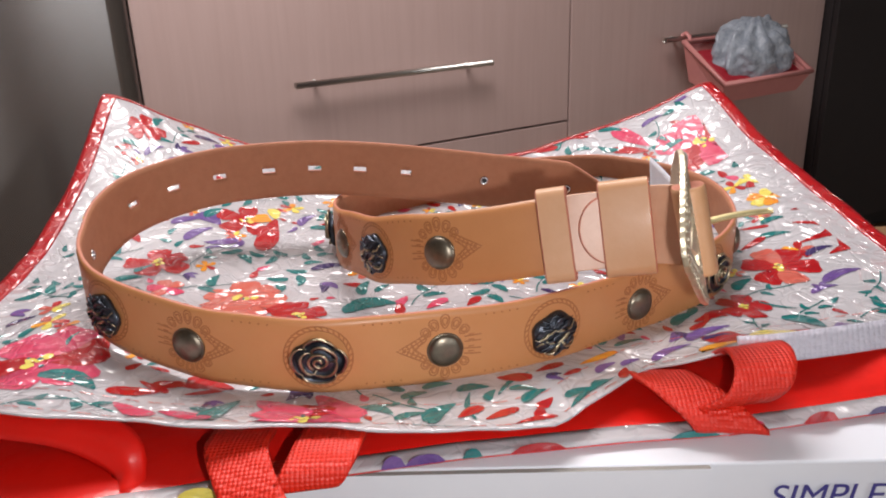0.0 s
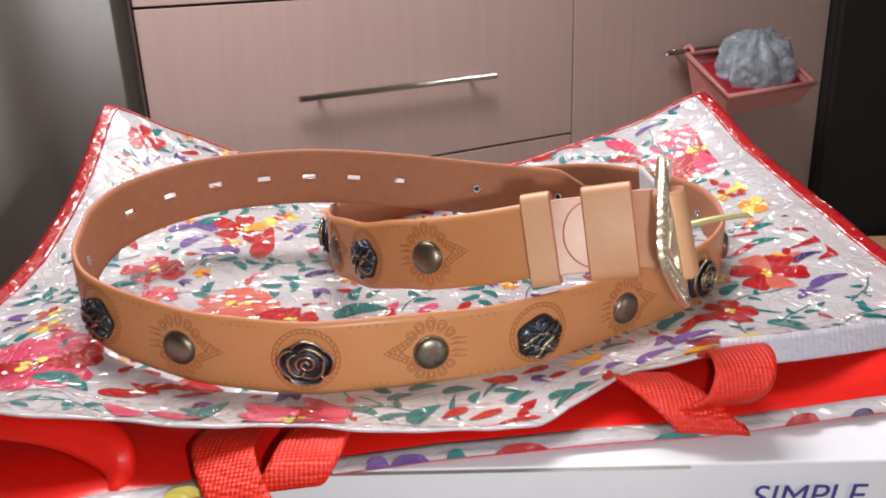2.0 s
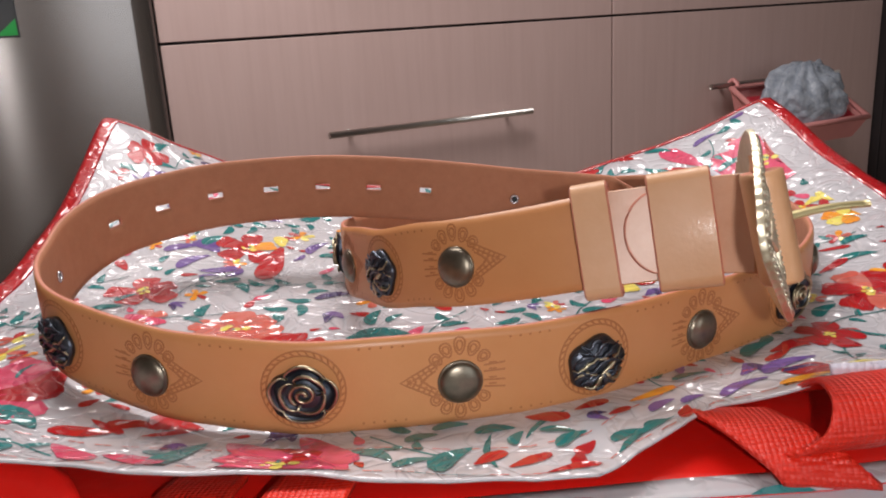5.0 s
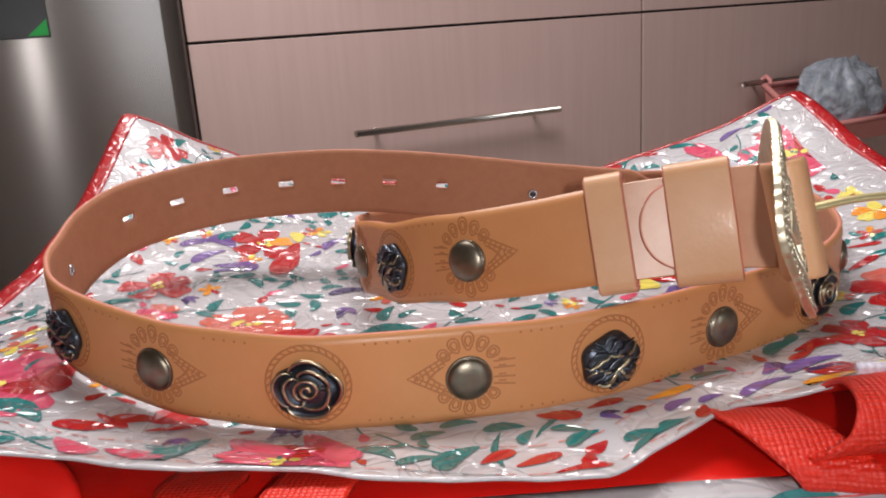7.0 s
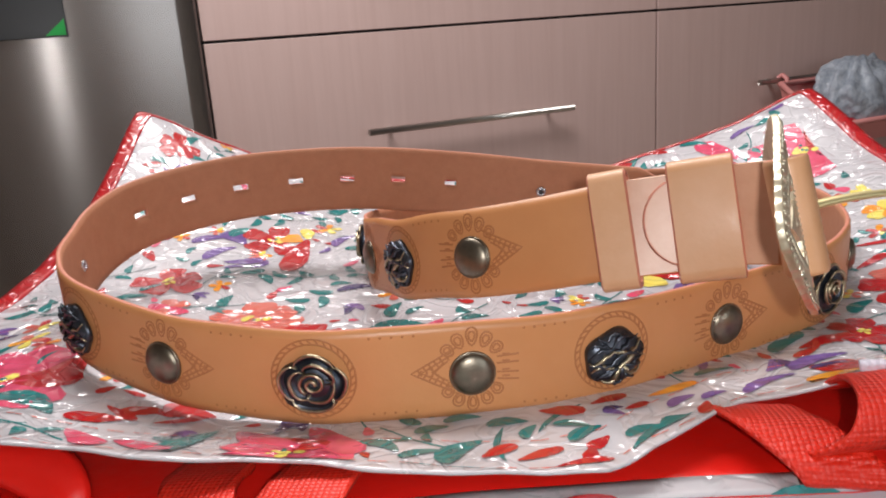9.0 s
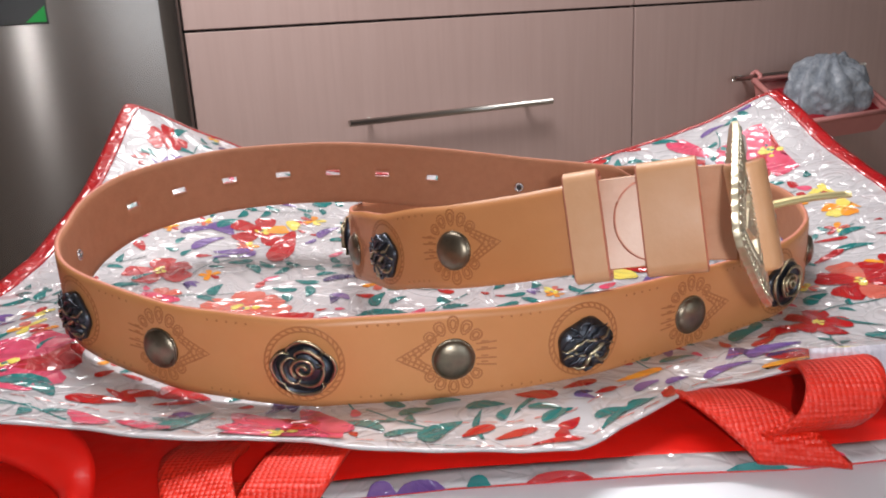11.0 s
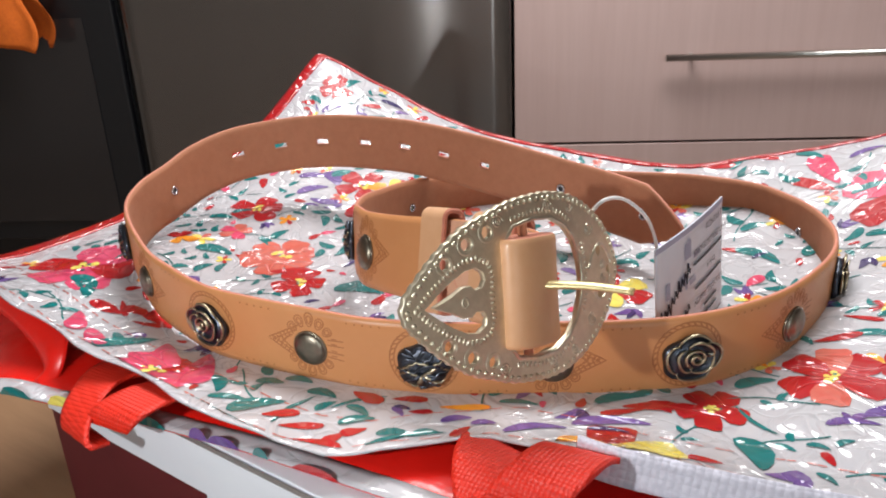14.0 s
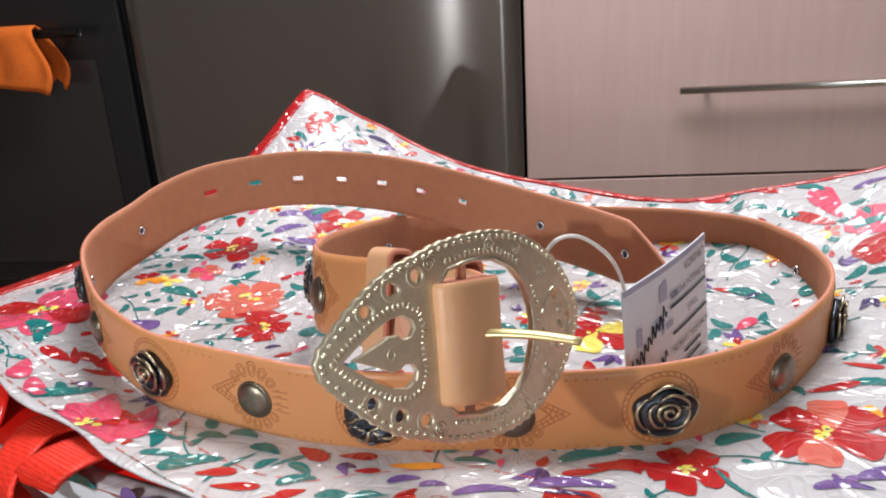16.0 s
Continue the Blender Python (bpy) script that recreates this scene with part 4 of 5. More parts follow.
# single printed petals and leaves: root, tip, breadth in hundredths, ink
PETALS_BACK = [(0.200, 0.762, 0.172, 0.802, 40, "P"), (0.199, 0.755, 0.164, 0.769, 34, "R"), (0.184, 0.816, 0.219, 0.823, 22, "U"), (0.199, 0.794, 0.221, 0.803, 24, "U"),
               (-0.263, 0.699, -0.251, 0.718, 24, "U"), (-0.266, 0.699, -0.274, 0.704, 20, "U"), (-0.289, 0.698, -0.275, 0.704, 40, "R"), (-0.285, 0.707, -0.268, 0.706, 30, "T"),
               (-0.262, 0.722, -0.246, 0.729, 26, "T"), (-0.236, 0.759, -0.215, 0.770, 28, "N"), (-0.241, 0.735, -0.229, 0.751, 34, "R"), (-0.265, 0.741, -0.263, 0.762, 30, "T"),
               (-0.219, 0.618, -0.197, 0.635, 30, "U"), (-0.203, 0.598, -0.186, 0.622, 28, "U"), (-0.184, 0.588, -0.170, 0.592, 26, "U"), (-0.120, 0.644, -0.109, 0.670, 30, "U"),
               (-0.122, 0.642, -0.128, 0.631, 34, "U"), (-0.197, 0.637, -0.183, 0.656, 38, "T"), (-0.111, 0.642, -0.090, 0.638, 32, "T"), (-0.104, 0.646, -0.087, 0.655, 36, "R")]
PETALS_SIDE = [(0.280, 0.618, 0.310, 0.617, 18, "R"), (0.275, 0.601, 0.304, 0.592, 18, "R"), (0.270, 0.572, 0.311, 0.584, 18, "R"), (0.284, 0.552, 0.325, 0.572, 22, "R"),
               (0.228, 0.576, 0.251, 0.590, 28, "R"), (0.237, 0.609, 0.259, 0.604, 20, "R"), (0.210, 0.751, 0.236, 0.761, 24, "T"), (0.259, 0.701, 0.281, 0.701, 40, "T"),
               (0.172, 0.766, 0.153, 0.778, 30, "T"), (0.254, 0.609, 0.273, 0.611, 30, "T"), (0.245, 0.589, 0.270, 0.589, 28, "T"), (0.287, 0.641, 0.305, 0.627, 34, "T"),
               (0.305, 0.556, 0.336, 0.547, 52, "T"), (0.268, 0.554, 0.291, 0.562, 26, "N"), (0.265, 0.516, 0.298, 0.531, 22, "U"), (0.251, 0.501, 0.274, 0.512, 22, "U"),
               (0.127, 0.803, 0.148, 0.799, 40, "R"), (0.114, 0.784, 0.126, 0.812, 30, "T"), (0.086, 0.788, 0.116, 0.791, 34, "R"), (0.158, 0.806, 0.181, 0.797, 28, "T")]
PETALS_LIP = [(-0.277, 0.463, -0.262, 0.475, 32, "N"), (-0.224, 0.399, -0.186, 0.383, 34, "T"), (-0.168, 0.398, -0.148, 0.387, 26, "R"), (-0.152, 0.399, -0.134, 0.395, 26, "R"),
              (-0.140, 0.386, -0.118, 0.396, 24, "R"), (-0.168, 0.414, -0.155, 0.410, 30, "R"), (-0.171, 0.370, -0.143, 0.349, 40, "P"), (-0.144, 0.360, -0.113, 0.347, 40, "P"),
              (-0.114, 0.342, -0.107, 0.382, 30, "T"), (-0.098, 0.381, -0.065, 0.354, 50, "P"), (-0.067, 0.388, -0.038, 0.353, 44, "P"), (-0.041, 0.371, -0.022, 0.357, 34, "T"),
              (-0.021, 0.350, -0.005, 0.363, 30, "T"), (-0.004, 0.348, 0.010, 0.377, 34, "T"), (0.011, 0.358, 0.024, 0.373, 46, "R"), (0.025, 0.356, 0.043, 0.371, 34, "R"),
              (0.035, 0.343, 0.063, 0.362, 36, "R"), (-0.030, 0.331, 0.025, 0.339, 8, "T"), (-0.130, 0.368, -0.112, 0.353, 26, "T"), (-0.222, 0.430, -0.221, 0.448, 14, "T")]
PETALS_FRONT = [(0.010, 0.392, 0.029, 0.395, 36, "T"), (0.027, 0.380, 0.032, 0.392, 44, "T"), (0.039, 0.392, 0.056, 0.390, 32, "T"), (0.046, 0.377, 0.060, 0.391, 34, "T"),
                (0.033, 0.404, 0.054, 0.404, 46, "R"), (0.056, 0.409, 0.073, 0.419, 36, "R"), (0.069, 0.380, 0.085, 0.389, 34, "T"), (0.085, 0.389, 0.096, 0.397, 44, "T"),
                (0.085, 0.372, 0.097, 0.386, 26, "T"), (0.082, 0.416, 0.106, 0.429, 24, "O"), (0.090, 0.406, 0.103, 0.416, 34, "U"), (0.105, 0.411, 0.117, 0.417, 36, "U"),
                (0.123, 0.412, 0.150, 0.429, 20, "U"), (0.149, 0.434, 0.182, 0.456, 22, "U"), (0.158, 0.433, 0.177, 0.441, 24, "N"), (0.071, 0.404, 0.082, 0.411, 36, "R"),
                (0.106, 0.436, 0.126, 0.444, 22, "T"), (0.148, 0.462, 0.168, 0.480, 30, "T"), (0.162, 0.465, 0.187, 0.481, 34, "R"), (-0.009, 0.394, 0.008, 0.399, 34, "T")]
PETALS_MIDDLE = [(-0.063, 0.507, -0.029, 0.506, 34, "T"), (-0.055, 0.520, -0.052, 0.544, 34, "T"), (-0.046, 0.525, -0.037, 0.539, 30, "T"), (-0.009, 0.497, 0.005, 0.514, 40, "P"),
                 (-0.192, 0.479, -0.165, 0.491, 40, "T"), (-0.165, 0.455, -0.163, 0.472, 34, "T"), (-0.154, 0.466, -0.158, 0.480, 36, "T"), (-0.067, 0.497, -0.036, 0.506, 42, "T"),
                 (-0.153, 0.387, -0.181, 0.384, 44, "R"), (-0.137, 0.399, -0.160, 0.394, 44, "R"), (-0.114, 0.396, -0.143, 0.405, 44, "R"), (0.204, 0.514, 0.221, 0.530, 36, "T"),
                 (0.220, 0.471, 0.237, 0.446, 50, "T"), (0.247, 0.481, 0.258, 0.482, 34, "T"), (0.259, 0.486, 0.266, 0.494, 34, "T"), (0.256, 0.461, 0.266, 0.457, 34, "T"),
                 (0.256, 0.514, 0.261, 0.506, 34, "U"), (0.261, 0.510, 0.270, 0.518, 34, "U"), (0.186, 0.472, 0.172, 0.477, 40, "R"), (0.173, 0.468, 0.156, 0.452, 26, "R")]
PETALS_LOOP = [(-0.204, 0.640, -0.182, 0.629, 60, "U"), (-0.162, 0.608, -0.188, 0.599, 36, "U"), (-0.159, 0.608, -0.166, 0.591, 30, "U"), (-0.141, 0.651, -0.141, 0.593, 40, "R"),
               (-0.141, 0.651, -0.147, 0.671, 60, "Y"), (-0.186, 0.638, -0.177, 0.656, 50, "T"), (-0.232, 0.525, -0.213, 0.534, 40, "T"), (-0.222, 0.541, -0.213, 0.555, 36, "T"),
               (-0.248, 0.544, -0.245, 0.532, 60, "R"), (-0.098, 0.562, -0.071, 0.571, 30, "N"), (0.153, 0.677, 0.187, 0.664, 30, "T"), (0.168, 0.666, 0.176, 0.677, 30, "N"),
               (0.176, 0.627, 0.181, 0.646, 50, "P"), (0.198, 0.678, 0.210, 0.698, 40, "T"), (0.235, 0.483, 0.209, 0.497, 5, "T"), (0.021, 0.355, 0.018, 0.391, 5, "T"),
               (0.033, 0.385, 0.053, 0.410, 5, "T"), (0.070, 0.366, 0.100, 0.399, 6, "T"), (-0.124, 0.490, -0.101, 0.509, 36, "R"), (-0.164, 0.498, -0.140, 0.515, 30, "C")]
taken = []
for num, (x, y, r, n, inks) in enumerate(FLOWERS):
    bm = bmesh.new()
    a0 = rp.uniform(0, 6.28)
    taken.append((x, y, r))
    for k in range(n):
        ang = a0 + k * 2 * math.pi / n + rp.uniform(-0.2, 0.2) if n > 3 else a0 + (k - 1) * 0.6
        L = r * rp.uniform(0.85, 1.1)
        pts = petal_pts(x, y, ang, L, r * (0.47 if n > 3 else 0.34), 0.08)
        pts = [kept(*p) for p in pts]
        old = len(bm.verts)
        blob(bm, pts, PR[inks[k % 3]])
        bm.verts.ensure_lookup_table()
        for v in bm.verts[old:]:
            v.co.z += 0.00005 * k
    if n > 3 and r > 0.02:
        for k in range(11):
            q, d = rp.uniform(0, 6.28), r * rp.uniform(0.0, 0.22)
            cx, cy, cr = x + d * math.cos(q), y + d * math.sin(q), r * rp.uniform(0.04, 0.1)
            old = len(bm.verts)
            cr *= 1 if k < 8 else 0.45
            blob(bm, [(cx + cr * math.cos(i), cy + cr * math.sin(i)) for i in range(6)], PR["Y"] if k < 8 else PR["T"])
            bm.verts.ensure_lookup_table()
            for v in bm.verts[old:]:
                v.co.z += 0.00032 + 0.00002 * k
    part("printed_flower", bm, INKS, bag)
for num, (x0, y0, x1, y1, wide, ink) in enumerate(PETALS_BACK + PETALS_SIDE + PETALS_LIP + PETALS_FRONT + PETALS_MIDDLE + PETALS_LOOP):
    length, ang = math.hypot(x1 - x0, y1 - y0), math.atan2(y1 - y0, x1 - x0)
    half = min(0.013, max(0.0007, length * wide / 100 * 0.62))
    shape = leaf_pts if ink in "TUN" else petal_pts
    pts = shape(x0, y0, ang, length, half)
    pts = [kept(*p) for p in pts]
    bm = bmesh.new()
    blob(bm, pts, PR[ink])
    for v in bm.verts:
        v.co.z += 0.0001 + 0.00003 * (num % 5)
    part("printed_leaf" if ink in "TUN" else "printed_petal", bm, INKS, bag)
    taken.append(((x0 + x1) / 2, (y0 + y1) / 2, length * 0.42))
bm = bmesh.new()
for attempt in range(2600):
    x, y = rp.uniform(-0.30, 0.34), rp.uniform(0.34, 0.83)
    if not inside(x, y) or any((x - a) ** 2 + (y - b) ** 2 < (r * 0.98) ** 2 for a, b, r in taken):
        continue
    kind = rp.random()
    ang = rp.uniform(0, 6.28)
    size = rp.uniform(0.009, 0.02)
    if kind < 0.6:
        group = [(leaf_pts(x + 0.009 * k * math.cos(ang), y + 0.009 * k * math.sin(ang), ang + (0.9 if k % 2 else -0.9), size, size * 0.25), "T") for k in range(rp.choice((2, 3, 4)))]
    elif kind < 0.72:
        group = [(leaf_pts(x, y, ang + 0.7 * k, size, size * 0.24), rp.choice("UUN")) for k in range(rp.choice((1, 2, 3)))]
    elif kind < 0.92:
        group = [(petal_pts(x + 0.012 * k * math.cos(ang), y + 0.012 * k * math.sin(ang), ang + 0.5 * k, size * 0.8, size * 0.27), rp.choice("RRRP")) for k in range(rp.choice((1, 2)))]
    else:
        group = [(petal_pts(x, y, ang + k * 1.25, size * 0.6, size * 0.22), rp.choice("OYRC")) for k in range(5)]
    pts = [p for g, c in group for p in g]
    if not all(inside(*p) for p in pts):
        continue
    cx, cy = sum(p[0] for p in pts) / len(pts), sum(p[1] for p in pts) / len(pts)
    rad = max(math.hypot(p[0] - cx, p[1] - cy) for p in pts)
    if any((cx - a) ** 2 + (cy - b) ** 2 < (r * 0.72 + rad * 0.5) ** 2 for a, b, r in taken):
        continue
    taken.append((cx, cy, rad))
    for g, c in group:
        blob(bm, g, PR[c])
    if kind < 0.5 and rp.random() < 0.8:
        prev = None
        for k in range(12):
            l = -0.02 + 0.004 * k + 0.004
            px, py = x + l * math.cos(ang) - 0.0025 * math.sin(k * 0.4) * math.sin(ang), y + l * math.sin(ang) + 0.0025 * math.sin(k * 0.4) * math.cos(ang)
            if not inside(px, py):
                prev = None
                continue
            qx, qy = -math.sin(ang) * 0.0005, math.cos(ang) * 0.0005
            cur = (bm.verts.new((px + qx, py + qy, over(px, py))), bm.verts.new((px - qx, py - qy, over(px, py))))
            if prev:
                bm.faces.new((prev[0], prev[1], cur[1], cur[0])).material_index = PR["T"]
            prev = cur
part("printed_foliage", bm, INKS, bag, "teal leaves and small purple and red printed petals")["kind"] = "stuff"

# red stitching near the front lip
bm = bmesh.new()
for k in range(150):
    x = -0.29 + 0.0041 * k
    if k % 3 == 2:
        continue
    for off in (0.005, 0.034):
        y0, y1 = np.interp(x, LIPX, LIPY) + off, np.interp(x + 0.0041, LIPX, LIPY) + off
        vs = [bm.verts.new((xx, yy, over(xx, yy) + 0.0001)) for xx, yy in ((x, y0 - 0.0004), (x + 0.0036, y1 - 0.0004), (x + 0.0036, y1 + 0.0004), (x, y0 + 0.0004))]
        bm.faces.new(vs)
part("stitching", bm, CORAL, bag, "red running stitch")["kind"] = "stuff"

# bits of print on the hem
bm = bmesh.new()
for x, w, ink in ((-0.115, 0.010, "Y"), (-0.09, 0.008, "Y"), (-0.058, 0.014, "T"), (-0.022, 0.006, "U"), (-0.006, 0.010, "U"), (0.018, 0.005, "T"), (0.052, 0.014, "R"), (0.135, 0.013, "T"),
                  (0.165, 0.009, "P"), (0.205, 0.010, "R"), (0.24, 0.007, "N"), (0.262, 0.008, "Y"), (0.29, 0.012, "R"), (-0.15, 0.012, "T"), (-0.2, 0.012, "T")):
    c = PR[ink]
    tall = rp.uniform(0.004, 0.008)
    cols = []
    for i in range(7):
        xx = x + w * (i / 3 - 1)
        hgt = tall * math.sqrt(max(0.02, 1 - (i / 3 - 1) ** 2))
        cols.append([bm.verts.new((xx, lower_front(xx) - 0.0048 - 0.0005, 0.4605 - 0.022 * soft((-xx - 0.15) / 0.1) + q)) for q in (-0.0015, -0.0015 + hgt)])
    for a, b in zip(cols, cols[1:]):
        bm.faces.new((a[0], b[0], b[1], a[1])).material_index = c
part("hem_print", bm, INKS, bag)["kind"] = "stuff"


# ---- webbing handles of the bag ----
def weave(name, path, wdir, width, thick=0.0024, material=None, label=""):
    P = spline([(*p, 0) for p in path], 0.0022)
    bm = bmesh.new()
    wv = Vector(wdir).normalized()
    rows = []
    m = max(4, int(width / 0.003))
    for k in range(len(P)):
        a, b = P[max(0, k - 1)], P[min(len(P) - 1, k + 1)]
        t = Vector((b - a)[:3]).normalized()
        nn = wv.cross(t).normalized()
        top, bot = [], []
        for j in range(m + 1):
            w = width * (j / m - 0.5)
            bumpy = 0.0002 * math.sin(k * 0.7) * math.sin(j * 1.3)
            q = Vector(P[k][:3]) + wv * w
            top.append(bm.verts.new(q + nn * (thick / 2 + bumpy)))
            bot.append(bm.verts.new(q - nn * (thick / 2 + bumpy)))
        rows.append((top, bot))
    for (t0, b0), (t1, b1) in zip(rows, rows[1:]):
        for j in range(m):
            bm.faces.new((t0[j], t0[j + 1], t1[j + 1], t1[j]))
            bm.faces.new((b0[j + 1], b0[j], b1[j], b1[j + 1]))
        bm.faces.new((t0[0], t1[0], b1[0], b0[0]))
        bm.faces.new((t1[-1], t0[-1], b0[-1], b1[-1]))
    bmesh.ops.recalc_face_normals(bm, faces=bm.faces[:])
    return part(name, bm, material or WEB, bag, label)


weave("webbing_handle", [(-0.050, 0.362, 0.474), (-0.052, 0.338, 0.4785), (-0.055, 0.320, 0.477), (-0.062, 0.315, 0.468), (-0.074, 0.324, 0.463), (-0.086, 0.345, 0.462)], (1, 0.1, 0.05), 0.034, label="folded red webbing handle")
weave("webbing_handle", [(-0.100, 0.362, 0.470), (-0.099, 0.338, 0.474), (-0.088, 0.314, 0.468), (-0.080, 0.306, 0.459), (-0.080, 0.318, 0.4545)], (1, -0.15, 0.1), 0.034)
weave("webbing_handle", [(0.172, 0.418, 0.478), (0.172, 0.392, 0.4955), (0.170, 0.370, 0.497), (0.164, 0.360, 0.487), (0.154, 0.366, 0.476), (0.142, 0.382, 0.470)], (1, 0.12, 0.05), 0.033, label="folded red webbing handle")
weave("webbing_handle", [(0.122, 0.406, 0.474), (0.131, 0.382, 0.478), (0.143, 0.364, 0.473), (0.152, 0.358, 0.465), (0.154, 0.372, 0.461)], (1, -0.18, 0.05), 0.036)
# the red lining rolls over in a loop at the open side
GA = spline([(*p, 0) for p in ((-0.264, 0.367, 0.490), (-0.227, 0.364, 0.488), (-0.192, 0.363, 0.485), (-0.164, 0.357, 0.481), (-0.148, 0.345, 0.474), (-0.145, 0.336, 0.462), (-0.144, 0.324, 0.456))], 0.003)
GB = spline([(*p, 0) for p in ((-0.255, 0.348, 0.482), (-0.219, 0.344, 0.480), (-0.192, 0.341, 0.477), (-0.172, 0.338, 0.470), (-0.159, 0.334, 0.461), (-0.160, 0.325, 0.456))], 0.003)
bm = bmesh.new()
rows = []
for k in range(41):
    a = Vector([float(np.interp(k / 40, np.linspace(0, 1, len(GA)), GA[:, q])) for q in range(3)])
    b = Vector([float(np.interp(k / 40, np.linspace(0, 1, len(GB)), GB[:, q])) for q in range(3)])
    row = [bm.verts.new(a.lerp(b, j / 8) + Vector((0, -0.002, 0.004)) * math.sin(j / 8 * math.pi)) for j in range(9)]
    row += [bm.verts.new(b + Vector((0.002 * j, 0.006 * j, -0.0026 * j))) for j in range(1, 5)]
    rows.append(row)
for r0, r1 in zip(rows, rows[1:]):
    for j in range(12):
        bm.faces.new((r0[j], r1[j], r1[j + 1], r0[j + 1]))
gf = part("gusset_fold", bm, REDFILM, bag, "smooth red fold of the bag lining")
so = gf.modifiers.new("thick", "SOLIDIFY")
so.thickness = 0.0008
WHITEWEB = mat("white_woven_band", (0.62, 0.6, 0.68), 0.5, 0, (0.52, 0.5, 0.58), 400)
woven(WHITEWEB, 300)
weave("woven_band", [(0.168, 0.402, 0.488), (0.19, 0.402, 0.489), (0.24, 0.412, 0.489), (0.30, 0.428, 0.489), (0.36, 0.444, 0.489)], (0.1, -0.5, -1), 0.016, 0.0016, WHITEWEB, "white woven reinforcing band")
tagged(bag, "white shopping bag with floral print and red handles", "bag")

# ---- buckle ----
BO = Vector((0.1410, 0.4163, 0.5568))
UV = Vector((-0.2115, -0.9632, 0.1659)).normalized()
VV = Vector((-0.1786, 0.2050, 0.9623))
VV = (VV - UV * VV.dot(UV)).normalized()
NF = (-UV).cross(VV).normalized()
BUCK = Matrix((-UV, VV, NF)).transposed().to_4x4()
BUCK.translation = BO
BOW = 1.7   # the cast plate is bowed along its length


def on_plate(x, y, z=0.0017):
    return BUCK @ Vector((x, y, z - BOW * x * x))


EDGE_X = (-0.0728, -0.0715, -0.067, -0.056, -0.043, -0.0308, -0.0173, 0.004, 0.020, 0.0335, 0.048, 0.058, 0.0645, 0.066)
EDGE_Y = (0.0, 0.0048, 0.0105, 0.0216, 0.0308, 0.0355, 0.0397, 0.0418, 0.0400, 0.0352, 0.0265, 0.0165, 0.0060, 0.0)


def outline(grow=0.0, ripple=0.0):
    """Edge of the buckle: an oval frame that runs out into a heart point, moved out by grow."""
    top = spline([(x, y, 0, 0) for x, y in zip(EDGE_X, EDGE_Y)], 0.0016)[:, :2]
    top = [(float(x), max(0.0, float(y))) for x, y in top] + [(EDGE_X[-1], 0.0)]
    ring = top + [(x, -y) for x, y in reversed(top[1:-1])]
    out = []
    for i, (x, y) in enumerate(ring):
        ax, ay = ring[i - 1]
        bx, by = ring[(i + 1) % len(ring)]
        d = math.hypot(bx - ax, by - ay) or 1
        g = grow + ripple * math.sin(i * 1.9)
        out.append((x - (by - ay) / d * g, y + (bx - ax) / d * g))
    return out


def ring_pts(cx, cy, rx, ry, n=32, a0=0, a1=360):
    return [(cx + rx * math.cos(math.radians(a0 + (a1 - a0) * k / n)), cy + ry * math.sin(math.radians(a0 + (a1 - a0) * k / n))) for k in range(n)]


OPEN_TOP = [(-0.0215, 0.0), (-0.0215, 0.014), (-0.0200, 0.0225), (-0.0157, 0.0277), (-0.004, 0.0298), (0.0082, 0.0293), (0.0175, 0.025), (0.0242, 0.018), (0.0285, 0.008), (0.0295, 0.0)]
OPENING = OPEN_TOP + [(x, -y) for x, y in reversed(OPEN_TOP[1:-1])]
HEART_TOP = [(-0.063, 0.0), (-0.057, 0.0048), (-0.050, 0.0098), (-0.043, 0.0133), (-0.0375, 0.0140), (-0.0335, 0.0115), (-0.0325, 0.0080), (-0.0345, 0.0048), (-0.0382, 0.0042), (-0.0405, 0.0062),
             (-0.044, 0.0062), (-0.049, 0.0036), (-0.0575, 0.0)]
HEART = HEART_TOP + [(x, -y) for x, y in reversed(HEART_TOP[1:-1])]
HOLES = [(-0.0305, 0.0276, 0.0030), (-0.0413, 0.0236, 0.0030), (-0.0522, 0.0168, 0.0028)]
buckle = empty("belt_buckle", BO)


def plate():
    cu = bpy.data.curves.new("plate_src", "CURVE")
    cu.dimensions, cu.fill_mode, cu.extrude, cu.bevel_depth, cu.bevel_resolution = "2D", "BOTH", 0.0010, 0.0004, 1
    loops = [outline(-0.0006, 0.0004), OPENING, HEART] + [ring_pts(x, s * y, r, r, 16) for x, y, r in HOLES for s in (1, -1)]
    loops += [ring_pts(0.046, s * 0.0105, 0.0022, 0.0034, 14) for s in (1, -1)] + [ring_pts(0.0555, 0, 0.0022, 0.0026, 14)]
    for lp in loops:
        sp = cu.splines.new("POLY")
        sp.points.add(len(lp) - 1)
        for p, (x, y) in zip(sp.points, lp):
            p.co = (x, y, 0, 1)
        sp.use_cyclic_u = True
    tmp = bpy.data.objects.new("plate_src", cu)
    scene.collection.objects.link(tmp)
    bpy.context.view_layer.update()
    me = bpy.data.meshes.new_from_object(tmp.evaluated_get(bpy.context.evaluated_depsgraph_get()))
    bpy.data.objects.remove(tmp)
    bm = bmesh.new()
    bm.from_mesh(me)
    for k in range(22):
        bmesh.ops.bisect_plane(bm, geom=bm.verts[:] + bm.edges[:] + bm.faces[:], plane_co=(-0.07 + 0.0062 * k, 0, 0), plane_no=(1, 0, 0))
    for v in bm.verts:
        v.co = on_plate(v.co.x, v.co.y, v.co.z)
    ob = part("plate", bm, BRASS, buckle, "cast old brass plate, oval frame with heart point")
    ob.data.set_sharp_from_angle(angle=math.radians(35))
    return ob


plate()


